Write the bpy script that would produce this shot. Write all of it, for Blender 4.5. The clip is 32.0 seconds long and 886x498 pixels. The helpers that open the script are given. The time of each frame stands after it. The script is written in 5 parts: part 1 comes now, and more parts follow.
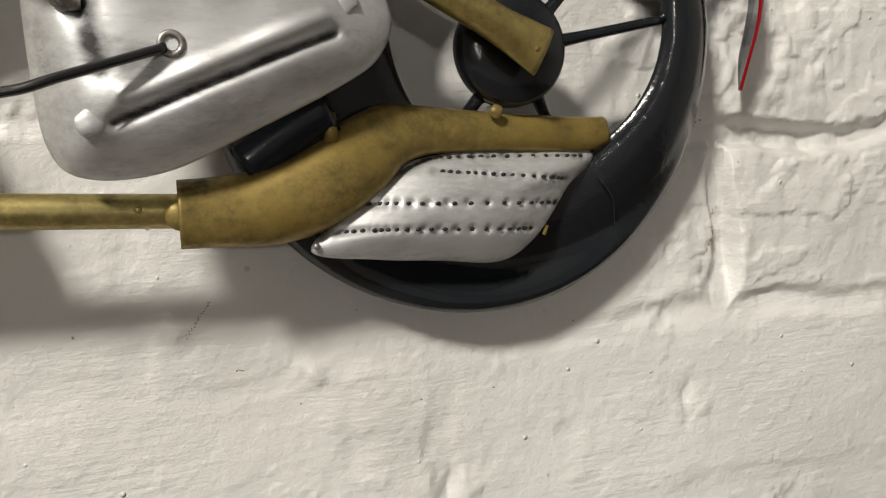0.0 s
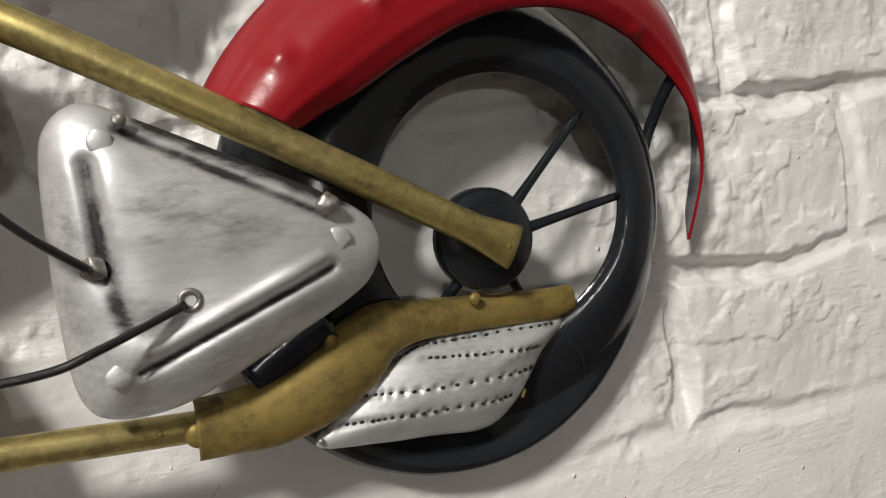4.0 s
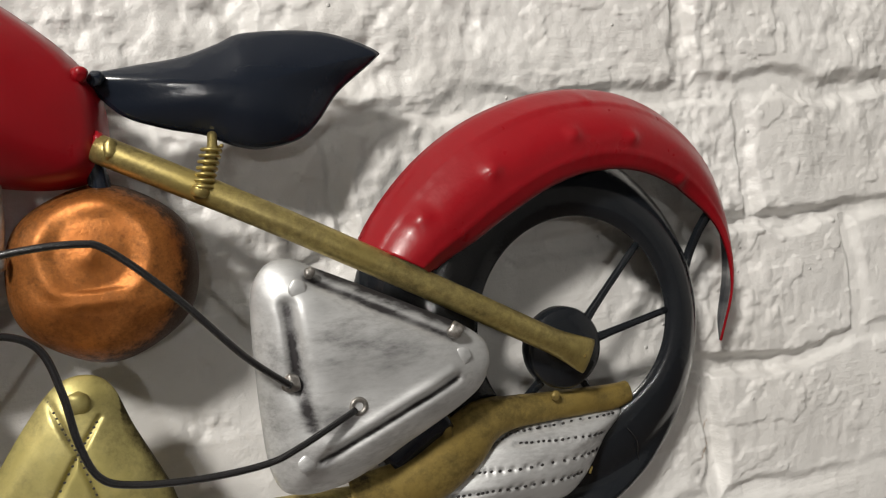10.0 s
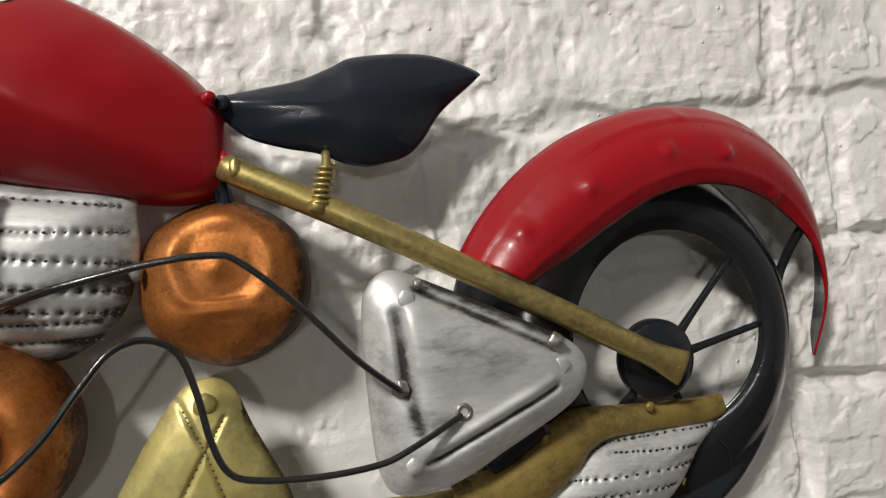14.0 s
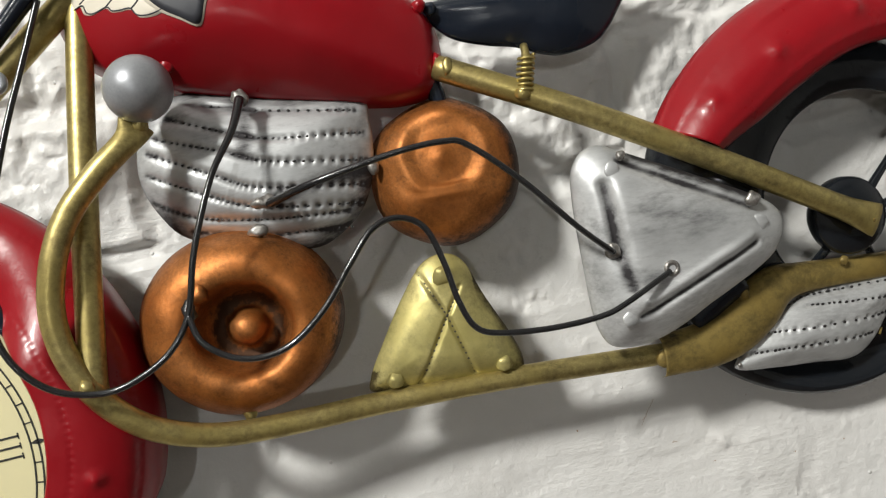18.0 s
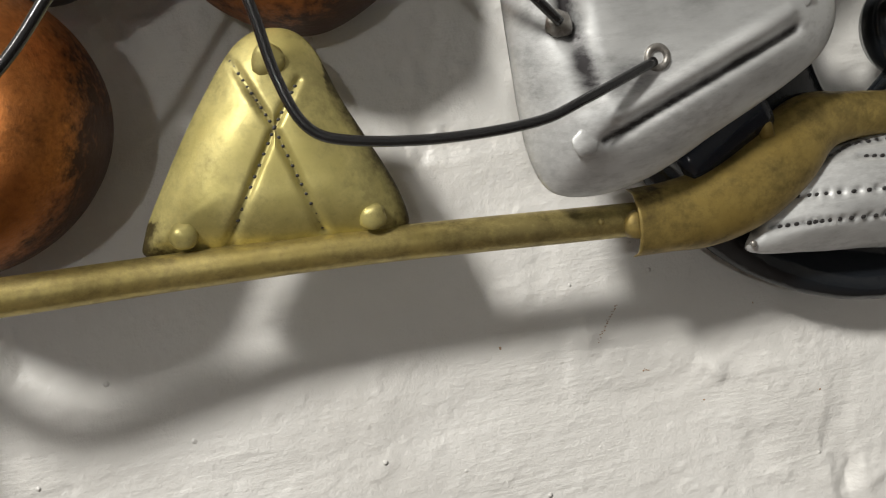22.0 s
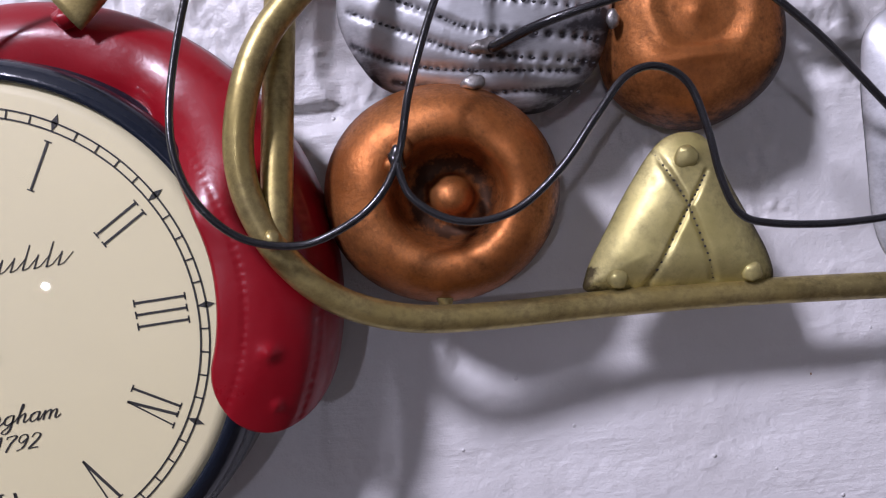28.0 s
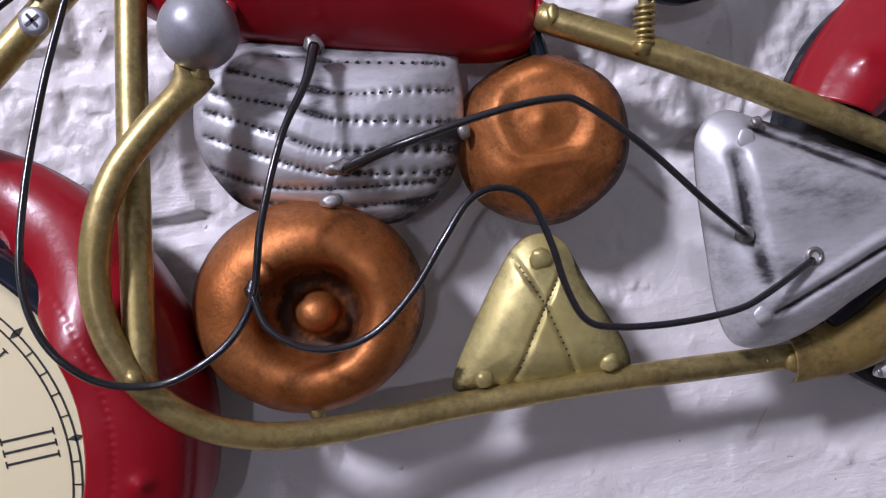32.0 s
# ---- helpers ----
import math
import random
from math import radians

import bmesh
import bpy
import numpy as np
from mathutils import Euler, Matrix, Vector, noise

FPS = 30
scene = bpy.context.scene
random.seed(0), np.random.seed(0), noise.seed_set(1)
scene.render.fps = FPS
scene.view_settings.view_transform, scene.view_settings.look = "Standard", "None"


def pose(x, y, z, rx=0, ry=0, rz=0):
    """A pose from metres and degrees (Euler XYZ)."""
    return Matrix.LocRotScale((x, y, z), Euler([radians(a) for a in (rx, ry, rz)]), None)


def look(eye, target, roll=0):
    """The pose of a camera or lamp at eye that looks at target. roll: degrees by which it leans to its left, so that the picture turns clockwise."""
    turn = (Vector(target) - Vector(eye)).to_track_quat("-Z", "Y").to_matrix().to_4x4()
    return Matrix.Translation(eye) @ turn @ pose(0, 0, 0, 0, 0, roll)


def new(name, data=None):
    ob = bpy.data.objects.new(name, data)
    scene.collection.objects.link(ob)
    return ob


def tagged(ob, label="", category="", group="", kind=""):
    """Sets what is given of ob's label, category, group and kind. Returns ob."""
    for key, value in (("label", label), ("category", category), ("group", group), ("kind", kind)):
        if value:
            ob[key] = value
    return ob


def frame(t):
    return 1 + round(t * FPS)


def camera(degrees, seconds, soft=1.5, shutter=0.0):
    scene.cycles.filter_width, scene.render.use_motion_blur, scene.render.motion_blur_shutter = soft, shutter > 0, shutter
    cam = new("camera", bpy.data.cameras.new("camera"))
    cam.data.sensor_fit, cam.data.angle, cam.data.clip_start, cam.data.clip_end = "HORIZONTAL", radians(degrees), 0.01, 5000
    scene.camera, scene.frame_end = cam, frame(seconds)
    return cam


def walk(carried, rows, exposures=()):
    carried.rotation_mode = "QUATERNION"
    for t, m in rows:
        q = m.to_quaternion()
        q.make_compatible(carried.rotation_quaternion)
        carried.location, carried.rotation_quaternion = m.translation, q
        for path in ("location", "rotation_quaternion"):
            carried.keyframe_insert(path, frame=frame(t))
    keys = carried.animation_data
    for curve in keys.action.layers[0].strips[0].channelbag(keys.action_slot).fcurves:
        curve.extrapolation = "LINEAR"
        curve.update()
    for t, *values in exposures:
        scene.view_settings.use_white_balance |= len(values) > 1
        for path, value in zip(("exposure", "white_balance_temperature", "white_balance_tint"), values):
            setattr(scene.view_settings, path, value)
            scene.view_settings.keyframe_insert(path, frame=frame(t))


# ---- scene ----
cam = camera(58.52, 32.0, 1.2)
PATH = [
    (0, (-0.0059, -0.2758, 1.4971), (0.2938, 0.6733, 1.3997), -3.75),
    (0.5, (-0.0096, -0.2289, 1.4705), (0.3352, 0.6884, 1.2711), -4.58),
    (1, (0.0020, -0.2257, 1.4630), (0.3167, 0.7038, 1.2707), -5.86),
    (1.5, (0.0157, -0.2352, 1.4757), (0.3404, 0.6951, 1.3048), -6.91),
    (2, (0.0224, -0.2606, 1.4805), (0.3571, 0.6703, 1.3343), -7.34),
    (2.5, (0.0101, -0.2647, 1.4968), (0.3672, 0.6597, 1.3627), -7.19),
    (3, (-0.0003, -0.2706, 1.5087), (0.3610, 0.6528, 1.3793), -6.54),
    (3.5, (-0.0153, -0.2792, 1.5270), (0.3552, 0.6430, 1.4165), -6.29),
    (4, (-0.0170, -0.2950, 1.5577), (0.3351, 0.6374, 1.4767), -6.60),
    (4.5, (-0.0125, -0.3017, 1.5798), (0.3574, 0.6252, 1.5174), -6.85),
    (6.5, (-0.0473, -0.3335, 1.5815), (0.3592, 0.5766, 1.5005), -5.66),
    (7, (-0.0517, -0.3385, 1.5918), (0.3487, 0.5760, 1.5341), -5.24),
    (7.5, (-0.0645, -0.3331, 1.5903), (0.3214, 0.5878, 1.5348), -5.10),
    (8, (-0.0680, -0.3335, 1.5812), (0.3004, 0.5933, 1.5089), -5.10),
    (8.5, (-0.0662, -0.3556, 1.5931), (0.2964, 0.5741, 1.5292), -5.71),
    (9, (-0.0660, -0.3585, 1.5940), (0.2949, 0.5728, 1.5451), -5.95),
    (9.5, (-0.0658, -0.3558, 1.5938), (0.2925, 0.5769, 1.5519), -5.92),
    (10, (-0.0756, -0.3532, 1.5991), (0.2761, 0.5824, 1.5663), -5.95),
    (10.5, (-0.0745, -0.3464, 1.5977), (0.2641, 0.5939, 1.5618), -6.37),
    (11, (-0.0752, -0.3401, 1.5977), (0.2559, 0.6029, 1.5626), -6.86),
    (11.5, (-0.0843, -0.3372, 1.6001), (0.2315, 0.6112, 1.5701), -7.27),
    (12, (-0.0917, -0.3378, 1.5998), (0.2044, 0.6172, 1.5834), -7.09),
    (12.5, (-0.0920, -0.3419, 1.6035), (0.1978, 0.6151, 1.5994), -6.91),
    (13, (-0.0921, -0.3510, 1.6023), (0.1985, 0.6058, 1.5969), -6.61),
    (13.5, (-0.0946, -0.3574, 1.6032), (0.1977, 0.5989, 1.5977), -6.10),
    (15.5, (-0.0961, -0.3690, 1.5814), (0.1076, 0.6098, 1.5613), -5.35),
    (16, (-0.1122, -0.3763, 1.5795), (0.0549, 0.6089, 1.5411), -6.01),
    (16.5, (-0.1358, -0.3812, 1.5705), (-0.0277, 0.6111, 1.5102), -8.78),
    (17, (-0.1670, -0.3875, 1.5758), (0.0200, 0.5922, 1.5026), -10.45),
    (17.5, (-0.1639, -0.3838, 1.5948), (0.0207, 0.5979, 1.5473), -10.11),
    (18, (-0.1420, -0.3882, 1.5845), (-0.0239, 0.6023, 1.5141), -10.91),
    (18.5, (-0.1454, -0.3821, 1.5682), (-0.0108, 0.6012, 1.4457), -11.38),
    (19, (-0.1590, -0.3807, 1.5713), (-0.0204, 0.6020, 1.4484), -10.21),
    (19.5, (-0.1642, -0.3646, 1.5576), (-0.0136, 0.6170, 1.4402), -9.52),
    (20, (-0.1630, -0.3671, 1.5653), (-0.0131, 0.6166, 1.4659), -9.71),
    (20.5, (-0.1654, -0.3533, 1.5655), (-0.0116, 0.6320, 1.4910), -9.57),
    (21, (-0.1432, -0.3007, 1.5464), (0.0208, 0.6807, 1.4469), -10.30),
    (21.5, (-0.1028, -0.2778, 1.5192), (0.0550, 0.7054, 1.4283), -10.23),
    (22, (-0.0998, -0.2552, 1.5143), (0.0560, 0.7273, 1.4131), -9.02),
    (22.5, (-0.1308, -0.2536, 1.4857), (-0.0420, 0.7378, 1.3890), -8.82),
    (23, (-0.1773, -0.2721, 1.5043), (-0.1346, 0.7227, 1.4119), -7.99),
    (23.5, (-0.2287, -0.2815, 1.5177), (-0.2055, 0.7130, 1.4156), -6.06),
    (24, (-0.2467, -0.2876, 1.5269), (-0.2350, 0.7068, 1.4220), -5.24),
    (24.5, (-0.2471, -0.2998, 1.5248), (-0.2432, 0.6936, 1.4106), -5.28),
    (25, (-0.2495, -0.3098, 1.5358), (-0.2545, 0.6832, 1.4176), -5.75),
    (25.5, (-0.2358, -0.3233, 1.5343), (-0.2338, 0.6703, 1.4219), -6.56),
    (27.5, (-0.2158, -0.3425, 1.5411), (-0.2193, 0.6522, 1.4385), -6.25),
    (28, (-0.1956, -0.3292, 1.5455), (-0.1917, 0.6683, 1.4759), -6.67),
    (28.5, (-0.1896, -0.3283, 1.5357), (-0.1764, 0.6683, 1.4538), -6.85),
    (29, (-0.1945, -0.3488, 1.5360), (-0.1831, 0.6452, 1.4271), -7.15),
    (29.5, (-0.2070, -0.3662, 1.5466), (-0.1948, 0.6294, 1.4538), -7.25),
    (30, (-0.1944, -0.3604, 1.5535), (-0.1703, 0.6367, 1.4820), -7.47),
    (30.5, (-0.1872, -0.3530, 1.5493), (-0.1481, 0.6431, 1.4707), -8.04),
    (31, (-0.1883, -0.3586, 1.5439), (-0.1441, 0.6354, 1.4443), -8.27),
    (31.5, (-0.1825, -0.3571, 1.5459), (-0.1234, 0.6367, 1.4512), -8.73),
    (32, (-0.1639, -0.3375, 1.5811), (-0.0815, 0.6562, 1.5052), -9.73),
]
EXPOSURES = [(0, -0.68, 6800, 9), (1, -0.68, 6450, 9), (2, -0.70, 6500, 10), (4.5, -0.72, 6550, 10), (7, -0.80, 6550, 10), (13.5, -0.80, 6650, 10), (16, -0.70, 6500, 8), (19, -0.67, 6350, 7), (21.5, -0.66, 6350, 7), (22.8, -0.72, 6900, 11), (24, -0.91, 4950, 12), (24.9, -0.94, 5250, 31), (32, -0.89, 5550, 31)]
walk(cam, [(t, look(eye, target, roll)) for t, eye, target, roll in PATH], EXPOSURES)

# ---- light: a ceiling lamp up and to the left, a standing lamp deeper in the room ----
world = bpy.data.worlds.new("room_air")
world.use_nodes = True
world.node_tree.nodes["Background"].inputs[0].default_value = (0.9, 0.95, 1.0, 1)
world.node_tree.nodes["Background"].inputs[1].default_value = 0.05
scene.world = world


def area_lamp(name, eye, target, size, watts, colour):
    data = bpy.data.lights.new(name, "AREA")
    data.shape, data.size, data.energy, data.color = "DISK", size, watts, colour
    lamp = new(name, data)
    lamp.matrix_world = look(eye, target)
    return lamp


area_lamp("ceiling_lamp", (-1.53, -1.90, 3.34), (-0.05, 0.0, 1.5), 0.40, 164, (1.0, 0.96, 0.9))
area_lamp("standing_lamp", (-0.9, -3.6, 1.85), (0.0, 0.0, 1.5), 0.10, 15, (1.0, 0.98, 0.95))


# ---- materials ----
def material(name, base, rough=0.5, metal=0.0, coat=0.0, spec=0.5):
    m = bpy.data.materials.new(name)
    m.use_nodes = True
    b = m.node_tree.nodes["Principled BSDF"]
    b.inputs["Base Color"].default_value = (*base, 1)
    b.inputs["Roughness"].default_value = rough
    b.inputs["Metallic"].default_value = metal
    b.inputs["Coat Weight"].default_value = coat
    b.inputs["Coat Roughness"].default_value = 0.08
    b.inputs["Specular IOR Level"].default_value = spec
    return m


def node(m, kind, **values):
    n = m.node_tree.nodes.new(kind)
    for key, value in values.items():
        n.inputs[key.replace("_", " ")].default_value = value
    return n


def link(m, a, b):
    m.node_tree.links.new(a, b)


def noise_node(m, scale, detail=4.0, rough=0.55, stretch=None):
    geo = m.node_tree.nodes.new("ShaderNodeTexCoord")
    out = geo.outputs["Object"]
    if stretch:
        mp = m.node_tree.nodes.new("ShaderNodeMapping")
        mp.inputs["Scale"].default_value = stretch[0]
        mp.inputs["Rotation"].default_value = stretch[1]
        link(m, out, mp.inputs["Vector"])
        out = mp.outputs["Vector"]
    n = node(m, "ShaderNodeTexNoise", Scale=scale, Detail=detail, Roughness=rough)
    link(m, out, n.inputs["Vector"])
    return n.outputs["Fac"]


def ramp(m, fac, a, b):
    n = m.node_tree.nodes.new("ShaderNodeMapRange")
    n.interpolation_type = "SMOOTHSTEP"
    n.inputs["From Min"].default_value, n.inputs["From Max"].default_value = a, b
    link(m, fac, n.inputs["Value"])
    return n.outputs["Result"]


def mix(m, fac, a, b):
    n = m.node_tree.nodes.new("ShaderNodeMix")
    n.data_type = "RGBA"
    for slot, value in ((6, a), (7, b)):
        if isinstance(value, tuple):
            n.inputs[slot].default_value = (*value, 1)
        else:
            link(m, value, n.inputs[slot])
    link(m, fac, n.inputs[0])
    return n.outputs[2]


def calc(m, how, a, b):
    n = m.node_tree.nodes.new("ShaderNodeMath")
    n.operation, n.use_clamp = how, True
    for slot, value in ((0, a), (1, b)):
        if isinstance(value, (int, float)):
            n.inputs[slot].default_value = value
        else:
            link(m, value, n.inputs[slot])
    return n.outputs[0]


def bump(m, fac, strength, distance):
    n = node(m, "ShaderNodeBump", Strength=strength, Distance=distance)
    link(m, fac, n.inputs["Height"])
    link(m, n.outputs["Normal"], m.node_tree.nodes["Principled BSDF"].inputs["Normal"])


def into(m, name, fac):
    link(m, fac, m.node_tree.nodes["Principled BSDF"].inputs[name])


def scaled(m, fac, low, high):
    n = m.node_tree.nodes.new("ShaderNodeMapRange")
    n.inputs["To Min"].default_value, n.inputs["To Max"].default_value = low, high
    link(m, fac, n.inputs["Value"])
    return n.outputs["Result"]


def aged(name, base, light, dark, rough, metal, amount=0.5, grain=420.0, stretch=None, coat=0.0, relief=0.22):
    """Brushed, antiqued metal paint with dark rubbed into it; an attribute of the mesh says where it is darkest."""
    m = material(name, base, rough, metal, coat)
    blotch = noise_node(m, 38.0, 5.0, 0.6, stretch)
    fine = noise_node(m, grain, 6.0, 0.7, stretch)
    at = m.node_tree.nodes.new("ShaderNodeAttribute")
    at.attribute_name = "dark_mask"
    streak = noise_node(m, 0.32 * grain, 6.0, 0.66, stretch)
    tint = mix(m, ramp(m, blotch, 0.35, 0.65), base, light)
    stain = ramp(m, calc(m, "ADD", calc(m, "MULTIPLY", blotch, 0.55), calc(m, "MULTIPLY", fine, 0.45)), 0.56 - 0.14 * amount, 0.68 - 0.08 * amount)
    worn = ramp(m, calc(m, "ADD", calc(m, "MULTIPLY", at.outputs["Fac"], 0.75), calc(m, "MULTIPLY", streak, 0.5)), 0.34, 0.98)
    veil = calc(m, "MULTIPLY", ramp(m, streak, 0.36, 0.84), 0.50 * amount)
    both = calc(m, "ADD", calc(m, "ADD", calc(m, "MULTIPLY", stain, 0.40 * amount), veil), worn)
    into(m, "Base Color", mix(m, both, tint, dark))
    into(m, "Roughness", scaled(m, calc(m, "ADD", calc(m, "MULTIPLY", fine, 0.6), calc(m, "MULTIPLY", both, 0.4)), rough - 0.1, rough + 0.22))
    bump(m, calc(m, "ADD", calc(m, "MULTIPLY", fine, 0.5), calc(m, "MULTIPLY", streak, 0.5)), relief, 0.0008)
    return m


WALL = material("white_wall_paint", (0.74, 0.73, 0.71), 0.42)
grime = noise_node(WALL, 9.0, 6.0, 0.6)
pits = noise_node(WALL, 330.0, 5.0, 0.6)
brush = noise_node(WALL, 130.0, 4.0, 0.6, ((0.35, 1.0, 2.6), (0, 0.06, 0)))
specks = ramp(WALL, noise_node(WALL, 210.0, 2.0, 0.5), 0.80, 0.83)
into(WALL, "Base Color", mix(WALL, specks, mix(WALL, ramp(WALL, grime, 0.35, 0.7), (0.70, 0.69, 0.67), (0.78, 0.775, 0.76)), (0.3, 0.22, 0.16)))
into(WALL, "Roughness", scaled(WALL, grime, 0.27, 0.46))
grit = noise_node(WALL, 900.0, 4.0, 0.65)
swept = calc(WALL, "MULTIPLY", brush, scaled(WALL, ramp(WALL, noise_node(WALL, 16.0, 3.0), 0.40, 0.62), 0.25, 1.0))
coats = calc(WALL, "ADD", calc(WALL, "MULTIPLY", pits, 0.30), calc(WALL, "MULTIPLY", swept, 0.42))
drops = node(WALL, "ShaderNodeTexVoronoi", Scale=75.0)
link(WALL, WALL.node_tree.nodes["Texture Coordinate"].outputs["Object"], drops.inputs["Vector"])
some = ramp(WALL, noise_node(WALL, 60.0, 1.0), 0.5, 0.56)
dots = calc(WALL, "MULTIPLY", calc(WALL, "SUBTRACT", 1.0, ramp(WALL, drops.outputs["Distance"], 0.03, 0.085)), some)
coats = calc(WALL, "ADD", calc(WALL, "MULTIPLY", coats, 0.7), calc(WALL, "MULTIPLY", grit, 0.08))
bump(WALL, calc(WALL, "ADD", coats, calc(WALL, "MULTIPLY", dots, 0.35)), 0.9, 0.0022)
PLAIN = material("room_paint", (0.22, 0.215, 0.21), 0.7)
into(PLAIN, "Base Color", mix(PLAIN, noise_node(PLAIN, 3.0), (0.46, 0.455, 0.445), (0.53, 0.525, 0.515)))
FLOOR = material("floor_boards", (0.25, 0.2, 0.16), 0.5)
into(FLOOR, "Base Color", mix(FLOOR, noise_node(FLOOR, 6.0, 6.0, 0.6, ((1, 12, 1), (0, 0, 0))), (0.07, 0.05, 0.04), (0.12, 0.09, 0.07)))

ALONG = ((0.65, 1, 0.75), (0, 0.1, 0))
BRASS = aged("antique_brass", (0.45, 0.36, 0.125), (0.59, 0.485, 0.195), (0.055, 0.040, 0.018), 0.36, 0.75, 0.95, 500.0, ALONG)
BRASS_DARK = aged("brown_brass", (0.33, 0.235, 0.065), (0.43, 0.32, 0.10), (0.05, 0.036, 0.016), 0.44, 0.55, 0.95, 420.0, ALONG)
GOLD = aged("gold_paint", (0.47, 0.41, 0.145), (0.58, 0.51, 0.205), (0.06, 0.045, 0.015), 0.42, 0.5, 0.6)
SILVER = aged("antique_silver", (0.52, 0.53, 0.535), (0.66, 0.67, 0.675), (0.045, 0.042, 0.045), 0.45, 0.50, 0.55, 520.0, ((0.35, 1, 1), (0, 0.05, 0)))
COPPER = aged("copper_paint", (0.40, 0.135, 0.03), (0.56, 0.21, 0.055), (0.055, 0.024, 0.010), 0.44, 0.70, 0.9, 800.0, None, 0.0, 0.4)
RED = material("red_gloss_paint", (0.33, 0.0045, 0.0075), 0.24, 0.0, 0.08, 0.36)
into(RED, "Base Color", mix(RED, noise_node(RED, 30.0, 4.0), (0.218, 0.0032, 0.0075), (0.302, 0.0057, 0.012)))
bump(RED, noise_node(RED, 120.0, 4.0), 0.25, 0.001)
into(RED, "Roughness", scaled(RED, noise_node(RED, 60.0, 5.0), 0.2, 0.42))
BLACK = material("black_gloss_paint", (0.009, 0.013, 0.022), 0.2, 0.0, 0.0, 0.5)
bump(BLACK, calc(BLACK, "ADD", calc(BLACK, "MULTIPLY", noise_node(BLACK, 60.0, 4.0), 0.75), calc(BLACK, "MULTIPLY", noise_node(BLACK, 380.0, 3.0), 0.25)), 0.28, 0.0013)
into(BLACK, "Roughness", scaled(BLACK, noise_node(BLACK, 40.0, 5.0), 0.03, 0.36))
TYRE = material("black_tyre_paint", (0.010, 0.012, 0.015), 0.3, 0.0, 0.0, 0.5)
bump(TYRE, calc(TYRE, "ADD", calc(TYRE, "MULTIPLY", noise_node(TYRE, 70.0, 4.0), 0.7), calc(TYRE, "MULTIPLY", noise_node(TYRE, 420.0, 3.0), 0.3)), 0.3, 0.0014)
into(TYRE, "Roughness", scaled(TYRE, noise_node(TYRE, 30.0, 4.0), 0.05, 0.26))
CABLE = material("black_cable_paint", (0.012, 0.012, 0.013), 0.25, 0.0, 0.3)
bump(CABLE, noise_node(CABLE, 500.0, 3.0), 0.3, 0.0005)
PEARL = material("grey_pearl_paint", (0.30, 0.31, 0.33), 0.38, 0.45)
into(PEARL, "Base Color", mix(PEARL, noise_node(PEARL, 900.0, 2.0), (0.26, 0.27, 0.29), (0.36, 0.37, 0.39)))
INK = material("dial_ink", (0.02, 0.02, 0.02), 0.6)
CREAM = material("cream_dial_paper", (0.69, 0.635, 0.40), 0.55)
into(CREAM, "Base Color", mix(CREAM, noise_node(CREAM, 14.0, 4.0), (0.67, 0.615, 0.38), (0.71, 0.655, 0.42)))
DECAL = material("cream_decal", (0.72, 0.66, 0.55), 0.4)
into(DECAL, "Base Color", mix(DECAL, noise_node(DECAL, 90.0, 4.0), (0.68, 0.62, 0.50), (0.76, 0.71, 0.61)))
NAVY = material("dark_decal", (0.03, 0.032, 0.04), 0.55)
STEEL = material("zinc_plated_steel", (0.55, 0.58, 0.62), 0.35, 0.9)
into(STEEL, "Roughness", scaled(STEEL, noise_node(STEEL, 400.0, 3.0), 0.25, 0.5))
SOLDER = aged("solder", (0.30, 0.28, 0.26), (0.55, 0.53, 0.50), (0.03, 0.026, 0.022), 0.36, 0.75, 1.1, 500.0)
# near-black for stitch marks, the tyre's crack and the screw's cross
STITCH = material("dark_mark", (0.02, 0.018, 0.018), 0.5)
RUST = material("rust", (0.36, 0.23, 0.14), 0.85)

GLASS = bpy.data.materials.new("clock_glass")
GLASS.use_nodes = True
nt = GLASS.node_tree
nt.nodes.clear()
shine, clear, blend = nt.nodes.new("ShaderNodeBsdfGlossy"), nt.nodes.new("ShaderNodeBsdfTransparent"), nt.nodes.new("ShaderNodeMixShader")
rim, surface = nt.nodes.new("ShaderNodeFresnel"), nt.nodes.new("ShaderNodeOutputMaterial")
shine.inputs["Roughness"].default_value, rim.inputs["IOR"].default_value = 0.015, 1.4
nt.links.new(rim.outputs[0], blend.inputs[0])
nt.links.new(clear.outputs[0], blend.inputs[1])
nt.links.new(shine.outputs[0], blend.inputs[2])
nt.links.new(blend.outputs[0], surface.inputs[0])


# ---- builders ----
def part(name, bm, mat, parent=None, label="", smooth=True, fix=True):
    if fix:
        bmesh.ops.recalc_face_normals(bm, faces=bm.faces)
    mesh = bpy.data.meshes.new(name)
    bm.to_mesh(mesh)
    bm.free()
    for p in mesh.polygons:
        p.use_smooth = smooth
    mesh.materials.append(mat)
    ob = new(name, mesh)
    ob.parent = parent
    return tagged(ob, label)


def curve_points(points, per=8, closed=False):
    """A smooth line through the points (Catmull-Rom); points may have any number of coordinates."""
    p = np.array(points, float)
    n = len(p)
    out = []
    for i in range(n if closed else n - 1):
        a, b, c, d = (p[(i + k) % n] if closed else p[min(max(i + k, 0), n - 1)] for k in (-1, 0, 1, 2))
        for s in np.linspace(0, 1, per, endpoint=False):
            out.append(0.5 * (2 * b + (c - a) * s + (2 * a - 5 * b + 4 * c - d) * s * s + (3 * b - a - 3 * c + d) * s ** 3))
    if not closed:
        out.append(p[-1])
    return np.array(out)


